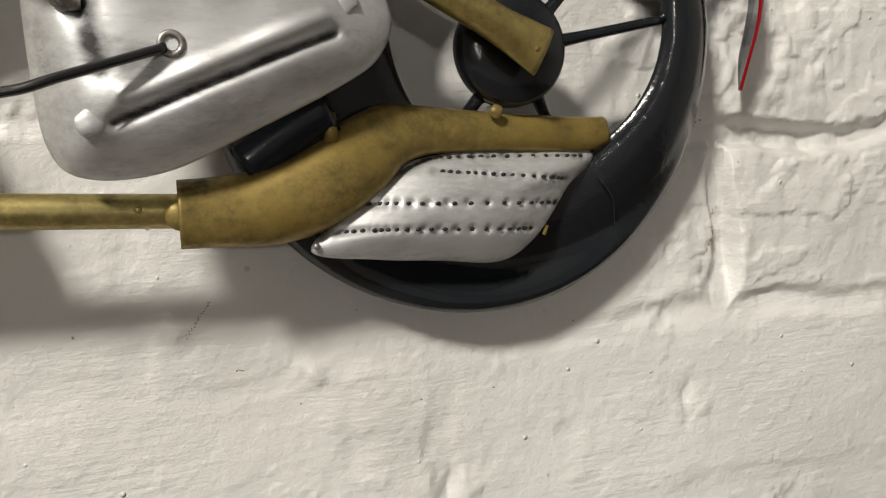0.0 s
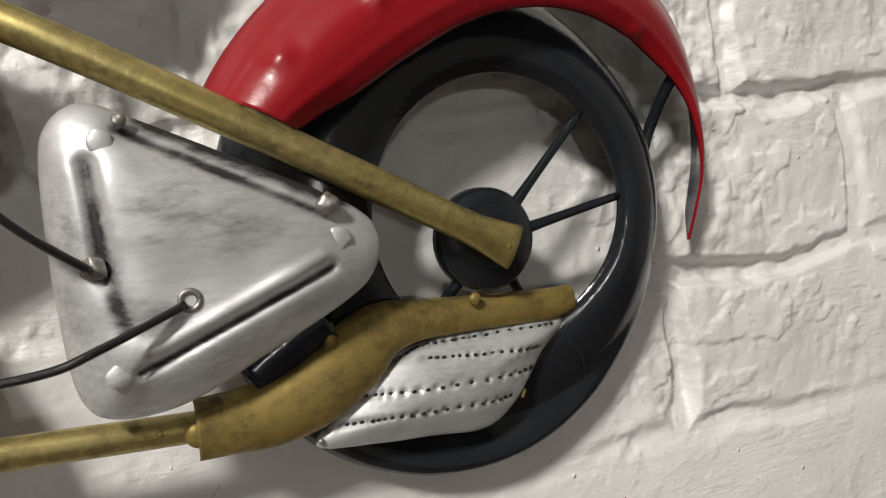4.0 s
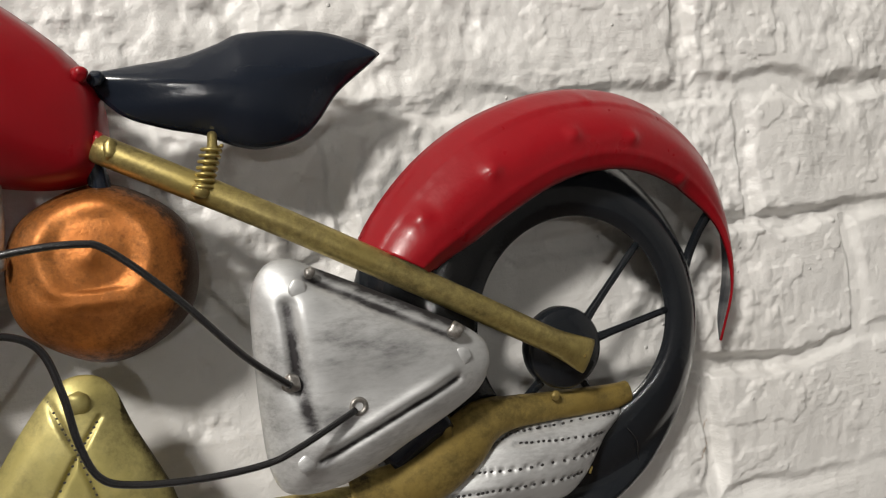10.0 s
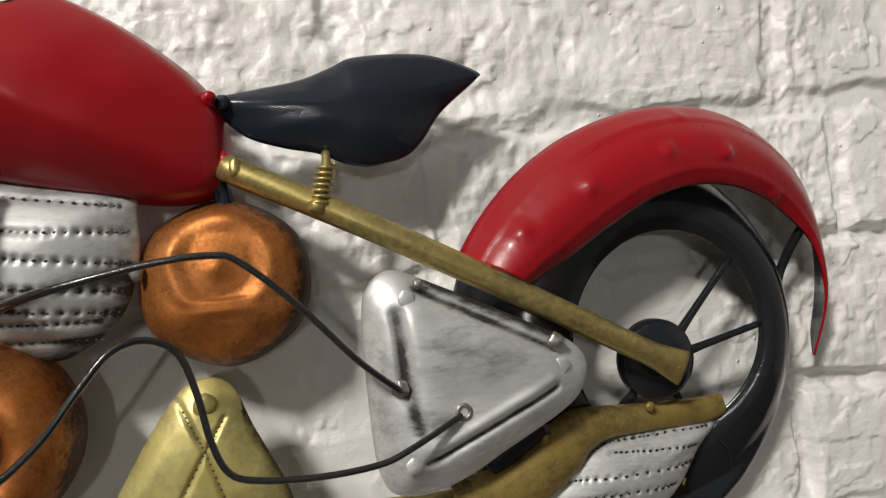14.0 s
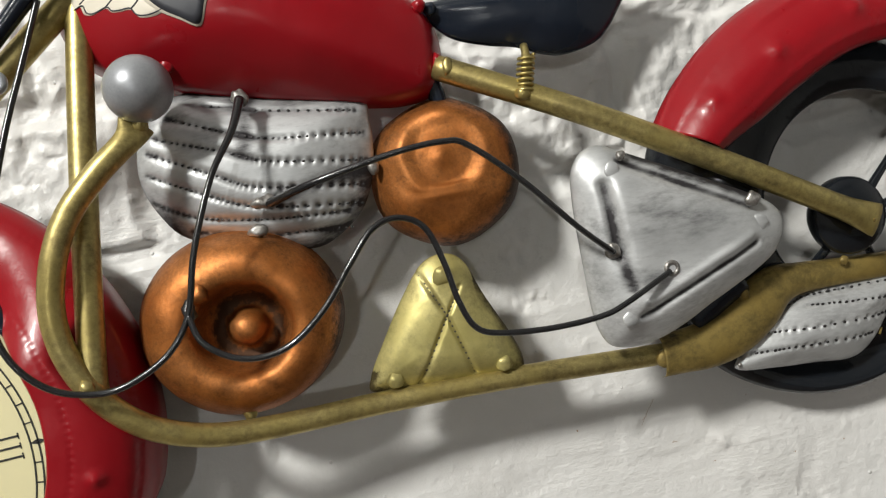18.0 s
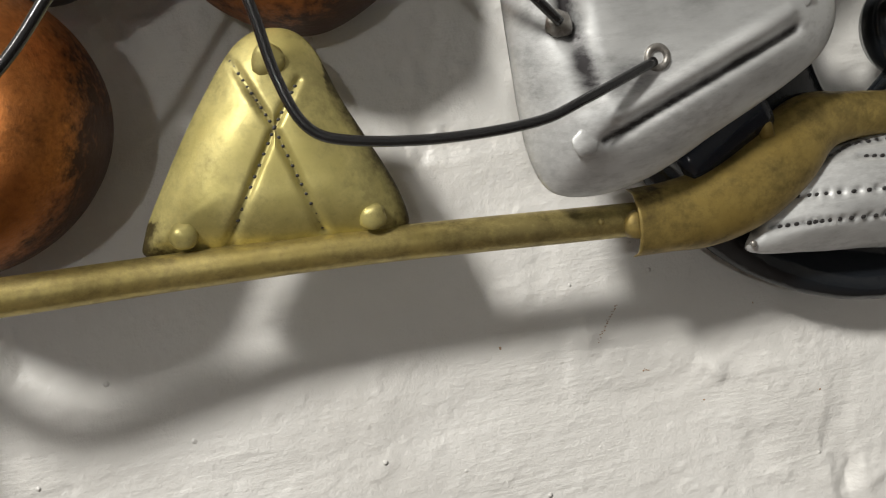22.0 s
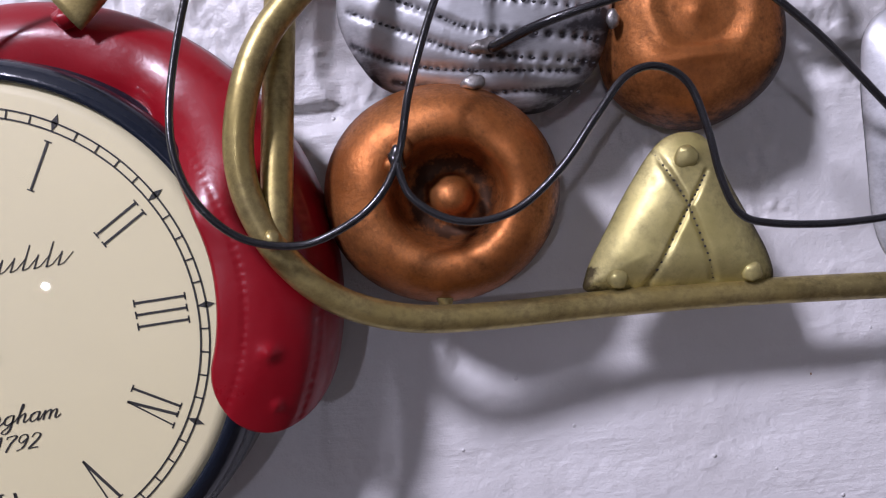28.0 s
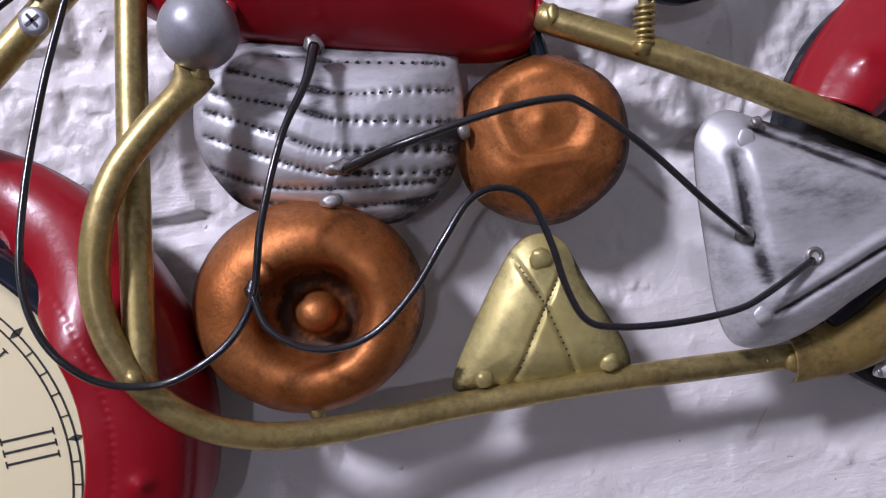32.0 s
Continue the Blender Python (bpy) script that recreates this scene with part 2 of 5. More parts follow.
def tube(points, radius, sides=20, per=8, smooth=True, flat=None, bm=None):
    """A bar along the points; radius a number or one for each given point; flat: (from_end, thickness factor) pinches the last part."""
    p = np.array(points, float)
    r = np.full(len(p), radius, float) if np.isscalar(radius) else np.array(radius, float)
    q = curve_points(np.c_[p, r], per) if smooth else np.c_[p, r]
    bm = bm or bmesh.new()
    rings, side = [], None
    for i in range(len(q)):
        t = Vector(q[min(i + 1, len(q) - 1)][:3] - q[max(i - 1, 0)][:3]).normalized()
        if side is None:
            side = t.cross(Vector((0, 1, 0))).normalized()
        side = (side - t * side.dot(t)).normalized()
        up = t.cross(side).normalized()
        kx = ky = 1.0
        if flat:
            s = min(max((i / (len(q) - 1) - flat[0]) / (1 - flat[0]), 0), 1)
            s = s * s * (3 - 2 * s)
            kx, ky = 1 + s * 0.45, 1 + s * (flat[1] - 1)
        ring = []
        for k in range(sides):
            a = 2 * math.pi * k / sides
            ring.append(bm.verts.new(Vector(q[i][:3]) + side * (math.cos(a) * q[i][3] * kx) + up * (math.sin(a) * q[i][3] * ky)))
        rings.append(ring)
    for a, b in zip(rings, rings[1:]):
        for k in range(sides):
            bm.faces.new((a[k], a[(k + 1) % sides], b[(k + 1) % sides], b[k]))
    bm.faces.new(rings[0])
    bm.faces.new(list(reversed(rings[-1])))
    return bm


def ball(centre, radius, squash=(1, 1, 1), bm=None, sides=20):
    bm = bm or bmesh.new()
    bmesh.ops.create_uvsphere(bm, u_segments=sides, v_segments=sides // 2 + 2, radius=radius,
                              matrix=Matrix.Translation(centre) @ Matrix.Diagonal((*squash, 1)))
    return bm


def box(centre, size, turn=(0, 0, 0), bevel=0.0, bm=None):
    bm = bm or bmesh.new()
    made = bmesh.ops.create_cube(bm, size=1.0, matrix=pose(*centre, *turn) @ Matrix.Diagonal((*size, 1)))
    if bevel:
        edges = list({e for v in made["verts"] for e in v.link_edges})
        bmesh.ops.bevel(bm, geom=edges, offset=bevel, segments=2, affect="EDGES", profile=0.5)
    return bm


def lathe(profile, centre, sides=64, squash=(1, 1), closed=False, wobble=0.0):
    """A turned form about the y axis through centre; profile: (radius, y)."""
    bm = bmesh.new()
    rings = []
    for r, y in profile:
        if r < 1e-6:
            rings.append([bm.verts.new((centre[0], y, centre[1]))])
            continue
        ring = []
        for k in range(sides):
            a = 2 * math.pi * k / sides
            w = 1 + wobble * (math.sin(3 * a + 1) + 0.6 * math.sin(5 * a + 2))
            ring.append(bm.verts.new((centre[0] + r * w * squash[0] * math.cos(a), y, centre[1] + r * w * squash[1] * math.sin(a))))
        rings.append(ring)
    for a, b in zip(rings, rings[1:] + (rings[:1] if closed else [])):
        for k in range(sides):
            j = (k + 1) % sides
            if len(a) == 1 and len(b) > 1:
                bm.faces.new((a[0], b[j], b[k]))
            elif len(b) == 1 and len(a) > 1:
                bm.faces.new((a[k], a[j], b[0]))
            elif len(a) > 1:
                bm.faces.new((a[k], a[j], b[j], b[k]))
    return bm


def shell(outline, edge, height, rings=22, per=7, sheet=0.0012, centre=None, dark_mask=None, power=1.0, smooth=True):
    """A pressed sheet: inside the outline (x, z), at y = edge(x, z), raised by height(x, z, s); s is 0 at the rim and 1 at the centre."""
    o = curve_points(outline, per, True) if smooth else np.array(outline, float)
    c = np.array(centre) if centre else o.mean(0)
    edge_at = edge if callable(edge) else (lambda x, z: edge)
    bm = bmesh.new()
    layer = bm.verts.layers.float.new("dark_mask")
    levels = [1 - (k / rings) ** power for k in range(rings)]

    def grid(back):
        made = []
        for f in levels:
            ring = []
            for x, z in c + (o - c) * f:
                v = bm.verts.new((x, edge_at(x, z) - height(x, z, 1 - f) + (sheet if back else 0), z))
                v[layer] = dark_mask(x, z, 1 - f) if dark_mask else 0.0
                ring.append(v)
            made.append(ring)
        v = bm.verts.new((c[0], edge_at(*c) - height(c[0], c[1], 1.0) + (sheet if back else 0), c[1]))
        v[layer] = dark_mask(c[0], c[1], 1.0) if dark_mask else 0.0
        for a, b in zip(made, made[1:]):
            for k in range(len(o)):
                j = (k + 1) % len(o)
                bm.faces.new((a[k], a[j], b[j], b[k]) if not back else (a[k], b[k], b[j], a[j]))
        for k in range(len(o)):
            j = (k + 1) % len(o)
            bm.faces.new((made[-1][k], made[-1][j], v) if not back else (made[-1][k], v, made[-1][j]))
        return made[0]

    front, back = grid(False), grid(True)
    for k in range(len(o)):
        j = (k + 1) % len(o)
        bm.faces.new((front[j], front[k], back[k], back[j]))
    return bm


def near_line(x, z, a, b):
    """The distance from (x, z) to the stretch a to b."""
    ax, az = a
    bx, bz = b
    t = ((x - ax) * (bx - ax) + (z - az) * (bz - az)) / ((bx - ax) ** 2 + (bz - az) ** 2)
    t = min(max(t, 0), 1)
    return math.hypot(x - ax - t * (bx - ax), z - az - t * (bz - az))


def rise(s, run):
    """A quick rounded rise from the rim."""
    s = min(s / run, 1.0)
    return math.sin(s * math.pi / 2) ** 0.8 if s > 0 else 0.0


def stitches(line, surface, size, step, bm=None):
    """A row of small dark marks along a line (x, z), one for each dent, lying on y = surface(x, z)."""
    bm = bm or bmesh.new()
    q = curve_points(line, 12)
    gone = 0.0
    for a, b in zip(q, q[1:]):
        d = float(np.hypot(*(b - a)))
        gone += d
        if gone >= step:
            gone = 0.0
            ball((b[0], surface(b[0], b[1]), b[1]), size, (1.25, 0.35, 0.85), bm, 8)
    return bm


def wave(x, z, seed=0.0):
    return noise.noise(Vector((x * 60, z * 60, seed)))


# ---- the setting: painted brick wall and a plain closed room ----
def hashed(ix, iz, seed):
    h = np.sin(ix * 127.1 + iz * 311.7 + seed * 74.7) * 43758.5453
    return h - np.floor(h)


def value_noise(x, z, seed):
    ix, iz = np.floor(x), np.floor(z)
    fx, fz = x - ix, z - iz
    fx, fz = fx * fx * (3 - 2 * fx), fz * fz * (3 - 2 * fz)
    a, b = hashed(ix, iz, seed), hashed(ix + 1, iz, seed)
    c, d = hashed(ix, iz + 1, seed), hashed(ix + 1, iz + 1, seed)
    return (a + (b - a) * fx) * (1 - fz) + (c + (d - c) * fx) * fz - 0.5


def layered(x, z, scale, seed, octaves=4):
    total, gain = 0, 1.0
    for k in range(octaves):
        total = total + gain * value_noise(x * scale + 13.7 * k, z * scale - 5.1 * k, seed + k)
        scale, gain = scale * 2.1, gain * 0.5
    return total


COURSE, BRICK, LEVEL = 0.0757, 0.2335, 1.505
HEADS = {-2: 0.075, -1: 0.205, 0: 0.085, 1: 0.243, 2: 0.203, 3: 0.11}


def head_of(row):
    return HEADS.get(row, 0.05 + 0.117 * (row % 2) + 0.03 * math.sin(row * 2.3))


def brick_span(x, z):
    """The ends of the brick that holds (x, z)."""
    h = head_of(int((z - LEVEL) // COURSE))
    k = math.floor((x - h) / BRICK)
    return h + k * BRICK, h + (k + 1) * BRICK


SCABS = ((0.078, 1.380, 0.009), (0.160, 1.334, 0.011), (0.229, 1.343, 0.012), (0.186, 1.395, 0.009), (0.173, 1.430, 0.007), (0.195, 1.446, 0.007), (0.209, 1.455, 0.010), (-0.198, 1.479, 0.011), (-0.214, 1.456, 0.011), (-0.234, 1.432, 0.011), (-0.250, 1.406, 0.011),
         (-0.058, 1.572, 0.012), (-0.060, 1.548, 0.011), (-0.059, 1.522, 0.009), (0.030, 1.428, 0.006), (-0.014, 1.452, 0.006))


def wall_relief(x, z, row, x0, x1):
    """How far the painted surface stands out of the plane y = 0."""
    z0, z1 = LEVEL + row * COURSE, LEVEL + (row + 1) * COURSE
    wx, wz = x + 0.010 * layered(x, z, 28, 3, 3), z + 0.010 * layered(x, z, 26, 9, 3)
    across = np.minimum(np.abs(wx - x0), np.abs(x1 - wx))
    up = np.minimum(np.abs(wz - z0), np.abs(z1 - wz))
    lip = np.minimum(across, up) - 0.0022 - 0.003 * layered(x, z, 20, 15, 2)
    worn = 0.0045 + 0.005 * (layered(x, z, 16, 21, 2) + 0.5)
    face = np.clip(lip / worn, 0, 1)
    face = face * face * (3 - 2 * face)
    # the lower bricks are buried under thick smooth paint, the upper and outer ones stand clear
    bare = np.clip((z - 1.535) / 0.07, 0, 1)
    bare = np.maximum(bare, np.clip((x - 0.13) / 0.05, 0, 1) * np.clip((z - 1.42) / 0.04, 0, 1))
    bare = np.clip(bare + 0.5 * layered(x, z, 11, 37, 2), 0.06, 1)
    deep = 0.0080 * bare * np.clip(0.8 + 1.0 * layered(x, z, 9, 31, 2), 0.2, 1.3)
    rough = (0.14 + 0.86 * bare) * np.clip(0.75 + 1.5 * layered(x, z, 12, 41, 2), 0.15, 1.4)
    relief = -deep * (1 - face) + 0.0038 * layered(x, z, 11, 51, 2)
    relief = relief + rough * (0.0040 * layered(x, z, 46, 61, 3) + 0.0010 * layered(x * 1.5, z, 130, 71, 2))
    chips = np.clip(layered(x * 1.3, z, 36, 81, 3) - 0.26, 0, 1)
    lumps = np.clip(layered(x, z, 90, 101, 2) - 0.42, 0, 1)
    pimples = np.clip(value_noise(x * 330, z * 330, 111) - 0.40, 0, 1)
    # thick drips of paint along the broken joints, and scabs on the smooth faces
    drips = np.exp(-((x - 0.217 - 0.012 * layered(x, z, 9, 131, 2)) / 0.028) ** 2) * np.clip((z - 1.50) / 0.03, 0, 1)
    for sx, sz, sr in SCABS:
        drips = np.maximum(drips, np.exp(-((x - sx) ** 2 + (z - sz) ** 2) / sr ** 2))
    pillows = np.abs(layered(x * 1.5, z * 0.8, 46, 121, 3)) - 0.2
    runs = np.abs(layered(x * 1.3, z * 0.6, 36, 161, 3)) - 0.2
    crust = np.clip((layered(x, z * 1.3, 60, 141, 3) - 0.16) / 0.14, 0, 1)
    relief = relief + drips * (0.0075 * runs + 0.002 * layered(x, z, 150, 151, 2)) + 0.0034 * pillows * np.clip(bare - 0.3, 0, 1) * np.clip(1.5 * up / COURSE, 0.15, 1) + 0.0008 * crust * (0.25 + 0.75 * bare)
    return relief - 0.008 * chips * rough + 0.005 * lumps * (0.3 + bare) + 0.0028 * pimples


def brick_patch(row, x0, x1, step, parent):
    z0, z1 = LEVEL + row * COURSE, LEVEL + (row + 1) * COURSE
    nx, nz = max(int((x1 - x0) / step), 6), max(int((z1 - z0) / step), 4)
    gx, gz = np.meshgrid(np.linspace(x0, x1, nx + 1), np.linspace(z0, z1, nz + 1))
    gy = -wall_relief(gx, gz, row, x0, x1)
    e = 0.0006
    sx = (wall_relief(gx + e, gz, row, x0, x1) - wall_relief(gx - e, gz, row, x0, x1)) / (2 * e)
    sz = (wall_relief(gx, gz + e, row, x0, x1) - wall_relief(gx, gz - e, row, x0, x1)) / (2 * e)
    normals = np.stack([-sx, -np.ones_like(sx), -sz], -1).reshape(-1, 3)
    normals /= np.linalg.norm(normals, axis=1, keepdims=True)
    verts = np.stack([gx, gy, gz], -1).reshape(-1, 3)
    idx = np.arange((nx + 1) * (nz + 1)).reshape(nz + 1, nx + 1)
    faces = np.stack([idx[:-1, :-1], idx[:-1, 1:], idx[1:, 1:], idx[1:, :-1]], -1).reshape(-1, 4)
    border = np.concatenate([idx[0, :-1], idx[:-1, -1], idx[-1, :0:-1], idx[:0:-1, 0]])
    skirt = verts[border].copy()
    skirt[:, 1] = 0.03
    first, n = len(verts), len(border)
    k = np.arange(n)
    sides = np.stack([border, first + k, first + (k + 1) % n, np.roll(border, -1)], -1)
    mesh = bpy.data.meshes.new("brick")
    mesh.from_pydata(np.concatenate([verts, skirt]).tolist(), [], np.concatenate([faces, sides]).tolist())
    mesh.polygons.foreach_set("use_smooth", np.ones(len(mesh.polygons), bool))
    mesh.normals_split_custom_set_from_vertices(np.concatenate([normals, normals[border]]).tolist())
    mesh.materials.append(WALL)
    ob = new("brick", mesh)
    ob.parent = parent
    return ob


def wall_slab(name, centre, size, mat, label):
    return tagged(part(name, box(centre, size), mat, None, label, False), "", "wall" if "wall" in name else name, "", "structure")


wall_north = wall_slab("wall_north", (0, 0.13, 1.95), (6.4, 0.2, 3.9), WALL, "white gloss-painted old brick wall")
wall_slab("wall_south", (0, -4.1, 1.95), (6.4, 0.2, 3.9), PLAIN, "plain pale painted wall")
wall_slab("wall_west", (-3.3, -2.0, 1.95), (0.2, 4.4, 3.9), PLAIN, "plain pale painted wall")
wall_slab("wall_east", (3.3, -2.0, 1.95), (0.2, 4.4, 3.9), PLAIN, "plain pale painted wall")
wall_slab("floor", (0, -2.0, -0.05), (6.8, 4.6, 0.1), FLOOR, "brown wooden floor")
wall_slab("ceiling", (0, -2.0, 3.95), (6.8, 4.6, 0.1), PLAIN, "plain pale painted ceiling")


# ---- the motorcycle wall clock ----
bike = new("motorcycle_wall_clock")
bike.empty_display_size = 0.05
tagged(bike, "red, brass and black metal motorcycle clock on a white brick wall", "wall clock")


def blob(name, place, size, mat, parent=None, label="", squash=(1, 0.7, 1)):
    """A small uneven drop of weld, or a rivet's head."""
    bm = ball(place, size, squash, None, 18)
    rough = 0.34 if name == "weld" else 0.22
    for v in bm.verts:
        v.co += (v.co - Vector(place)) * rough * noise.noise(v.co * 420)
    return part(name, bm, mat, parent or bike, label)


def settle(y, a, r):
    """The wheel lies flatter against the wall towards its foot, where its rim is turned up into a lip."""
    foot = math.exp(-(((math.degrees(a) + 95 + 180) % 360 - 180) / 52) ** 2)
    lip = min(max((r - 0.081) / 0.015, 0), 1)
    return -0.004 + (y + 0.004) * (1 - 0.52 * foot) - 0.0150 * foot * lip * lip * (3 - 2 * lip)


def ring_of(profile, sides=144):
    """A turned ring whose profile is (radius, y, centre x, centre z)."""
    bm = bmesh.new()
    rows = []
    for r, y, cx, cz in profile:
        row = []
        for k in range(sides):
            a = 2 * math.pi * k / sides
            q = r - 0.010 * max(r - 0.06, 0) / 0.0376 * math.exp(-(((math.degrees(a) - 165 + 180) % 360 - 180) / 40) ** 2)
            q -= 0.0016 * max(r - 0.06, 0) / 0.0376 * math.exp(-(((math.degrees(a) + 95 + 180) % 360 - 180) / 52) ** 2)
            x, z = cx + q * math.cos(a), cz + q * math.sin(a)
            row.append(bm.verts.new((x, settle(y, a, r) + 0.0005 * noise.noise(Vector((x * 40, z * 40, 3))), z)))
        rows.append(row)
    for a, b in zip(rows, rows[1:] + rows[:1]):
        for k in range(sides):
            bm.faces.new((a[k], a[(k + 1) % sides], b[(k + 1) % sides], b[k]))
    return bm


# frame bars
low = [(-0.214, -0.058, 1.634), (-0.218, -0.061, 1.628), (-0.231, -0.065, 1.617), (-0.244, -0.068, 1.603), (-0.2525, -0.070, 1.586), (-0.257, -0.070, 1.566), (-0.255, -0.069, 1.547),
       (-0.2465, -0.067, 1.529), (-0.232, -0.063, 1.514), (-0.211, -0.057, 1.5045), (-0.185, -0.050, 1.5005), (-0.14, -0.042, 1.4985), (-0.09, -0.039, 1.4965), (-0.02, -0.036, 1.4915), (0.0, -0.035, 1.490)]
lower_tube = part("lower_frame_tube", tube(low[::-1], 0.0050, 28, 8, True, (0.90, 0.5)), BRASS, bike, "bent antique brass tube")
upper_tube = part("upper_frame_tube", tube([(-0.088, -0.034, 1.6400), (-0.03, -0.046, 1.6085), (0.036, -0.0475, 1.5715), (0.080, -0.045, 1.5465), (0.1055, -0.0425, 1.5325)], 0.0056, 28, 8, True, (0.78, 0.35)), BRASS, bike, "straight antique brass tube with a flattened end")
part("fork_tube", tube([(-0.230, -0.034, 1.70), (-0.2375, -0.044, 1.645), (-0.243, -0.055, 1.595), (-0.2485, -0.064, 1.545), (-0.2495, -0.0655, 1.532)], 0.0055, 24), BRASS, bike, "antique brass fork tube")
part("fork_stay", tube([(-0.232, -0.036, 1.695), (-0.262, -0.040, 1.669), (-0.290, -0.042, 1.645), (-0.318, -0.042, 1.6245)], 0.0058, 24, 8, True, (0.75, 0.45)), BRASS, bike, "antique brass tube pinched flat at its end")
part("handlebar_grip", tube([(-0.232, -0.047, 1.708), (-0.250, -0.048, 1.6905), (-0.268, -0.048, 1.673)], [0.0045, 0.004, 0.0033], 18), BLACK, bike, "black painted handlebar bar")
part("cable", tube([(-0.268, -0.048, 1.673), (-0.300, -0.050, 1.655), (-0.330, -0.050, 1.6425), (-0.365, -0.050, 1.620), (-0.40, -0.05, 1.60)], 0.0014, 12), CABLE, bike, "thin black cable")

blob("rivet_head", (0.1020, -0.0445, 1.5335), 0.0015, BRASS_DARK, upper_tube)

# rear wheel
WX, WZ = 0.100, 1.535
outer, inner = (0.0925, 1.5432), (0.1085, 1.5460)


def tyre_row(r, y, s):
    return (r, y, outer[0] + (inner[0] - outer[0]) * s, outer[1] + (inner[1] - outer[1]) * s)


# radius, depth, share of the way from the outer circle's centre to the inner one's
tyre_profile = [(0.0976, -0.0040, 0), (0.0958, -0.0088, 0.05), (0.0920, -0.0145, 0.15), (0.0868, -0.0205, 0.27), (0.0806, -0.0258, 0.40), (0.0738, -0.0298, 0.54), (0.0668, -0.0322, 0.68), (0.0602, -0.0330, 0.82), (0.0545, -0.0322, 0.93), (0.0505, -0.0300, 1),
                (0.0505, -0.0290, 1), (0.0545, -0.0311, 0.93), (0.0602, -0.0319, 0.82), (0.0666, -0.0311, 0.68), (0.0734, -0.0288, 0.54), (0.0800, -0.0249, 0.40), (0.0860, -0.0198, 0.27), (0.0910, -0.0140, 0.15), (0.0948, -0.0084, 0.05), (0.0966, -0.0040, 0)]


def tyre_y(x, z):
    """The tyre's front at (x, z)."""
    best = 0.0
    for p, q in zip(tyre_profile[:9], tyre_profile[1:10]):
        for k in np.linspace(0, 1, 9):
            r, y, s = (p[j] + (q[j] - p[j]) * k for j in range(3))
            _, _, cx, cz = tyre_row(r, y, s)
            miss = abs(math.hypot(x - cx, z - cz) - r)
            if best == 0.0 or miss < best[0]:
                best = (miss, y, r)
    return settle(best[1], math.atan2(z - outer[1], x - outer[0]), best[2])


tyre = part("rear_tyre", ring_of([tyre_row(*p) for p in curve_points(tyre_profile, 3, True)]), TYRE, bike, "black painted dished tyre ring")
hub = part("wheel_hub", lathe([(0.0, -0.0345), (0.010, -0.0345), (0.0175, -0.0335), (0.0190, -0.031), (0.0192, -0.026), (0.016, -0.020), (0.0, -0.018)], (WX, WZ + 0.001), 56), TYRE, bike, "black round hub")
for a in (44, 10, -52, -126):
    c, s = math.cos(radians(a)), math.sin(radians(a))
    # the spoke runs from the hub to the inner edge of the tyre
    gx, gz = WX - inner[0], WZ - inner[1]
    far = -(gx * c + gz * s) + math.sqrt((gx * c + gz * s) ** 2 - gx * gx - gz * gz + 0.0508 ** 2)
    back = 0.0 if s > 0 else 0.013
    line = [(WX + 0.0165 * c, -0.0310 + 0.5 * back, WZ + 0.0165 * s), (WX + 0.03 * c, -0.0300 + back, WZ + 0.03 * s), (WX + far * c, -0.0285 + back, WZ + far * s)]
    spoke = part("spoke", tube(line, [0.0024, 0.0019, 0.0017], 10, 4), TYRE, bike)
    blob("weld", line[0], 0.0030, TYRE, spoke)
part("mudguard_strut", tube([(0.182, -0.014, 1.558), (0.1865, -0.014, 1.569), (0.190, -0.020, 1.582), (0.193, -0.027, 1.592)], 0.0024, 10, 4), TYRE, bike)
part("crack", tube([(x, tyre_y(x, z) - 0.0001, z) for x, z in ((0.133, 1.491), (0.139, 1.483), (0.142, 1.474), (0.143, 1.466))], 0.00022, 6, 6), STITCH, tyre, "fine crack across the tyre")


def band(start, end, inner_r, outer_r, profile, steps=64, across=20, centre=(0, 0), sheet=0.001, rounded=0.0):
    """A mudguard swept about centre from start to end degrees; at u along and v across (0 inner, 1 outer) it stands at y = profile(u, v)."""
    bm = bmesh.new()
    sheets = []
    for off in (0.0, sheet):
        rows = []
        for i in range(steps + 1):
            u = i / steps
            a = radians(start(u) if callable(start) else start + (end - start) * u)
            pinch = 1.0
            if rounded:
                e = (1 - u) / rounded
                pinch = math.sqrt(max(1 - (1 - min(e, 1)) ** 2, 0.004))
            row = []
            for k in range(across + 1):
                v = 0.5 + (k / across - 0.5) * pinch
                r = inner_r(u) + (outer_r(u) - inner_r(u)) * v - off * 0.8
                row.append(bm.verts.new((centre[0] + r * math.cos(a), profile(u, v) + off, centre[1] + r * math.sin(a))))
            rows.append(row)
        for a, b in zip(rows, rows[1:]):
            for k in range(across):
                bm.faces.new((a[k], a[k + 1], b[k + 1], b[k])).material_index = 1 if off else 0
        sheets.append(rows)
    f, g = sheets
    for i in range(steps):
        for k in (0, across):
            bm.faces.new((f[i][k], f[i + 1][k], g[i + 1][k], g[i][k]))
    for k in range(across):
        for i in (0, steps):
            bm.faces.new((f[i][k], f[i][k + 1], g[i][k + 1], g[i][k]))
    return bm


FX, FZ = 0.100, 1.540
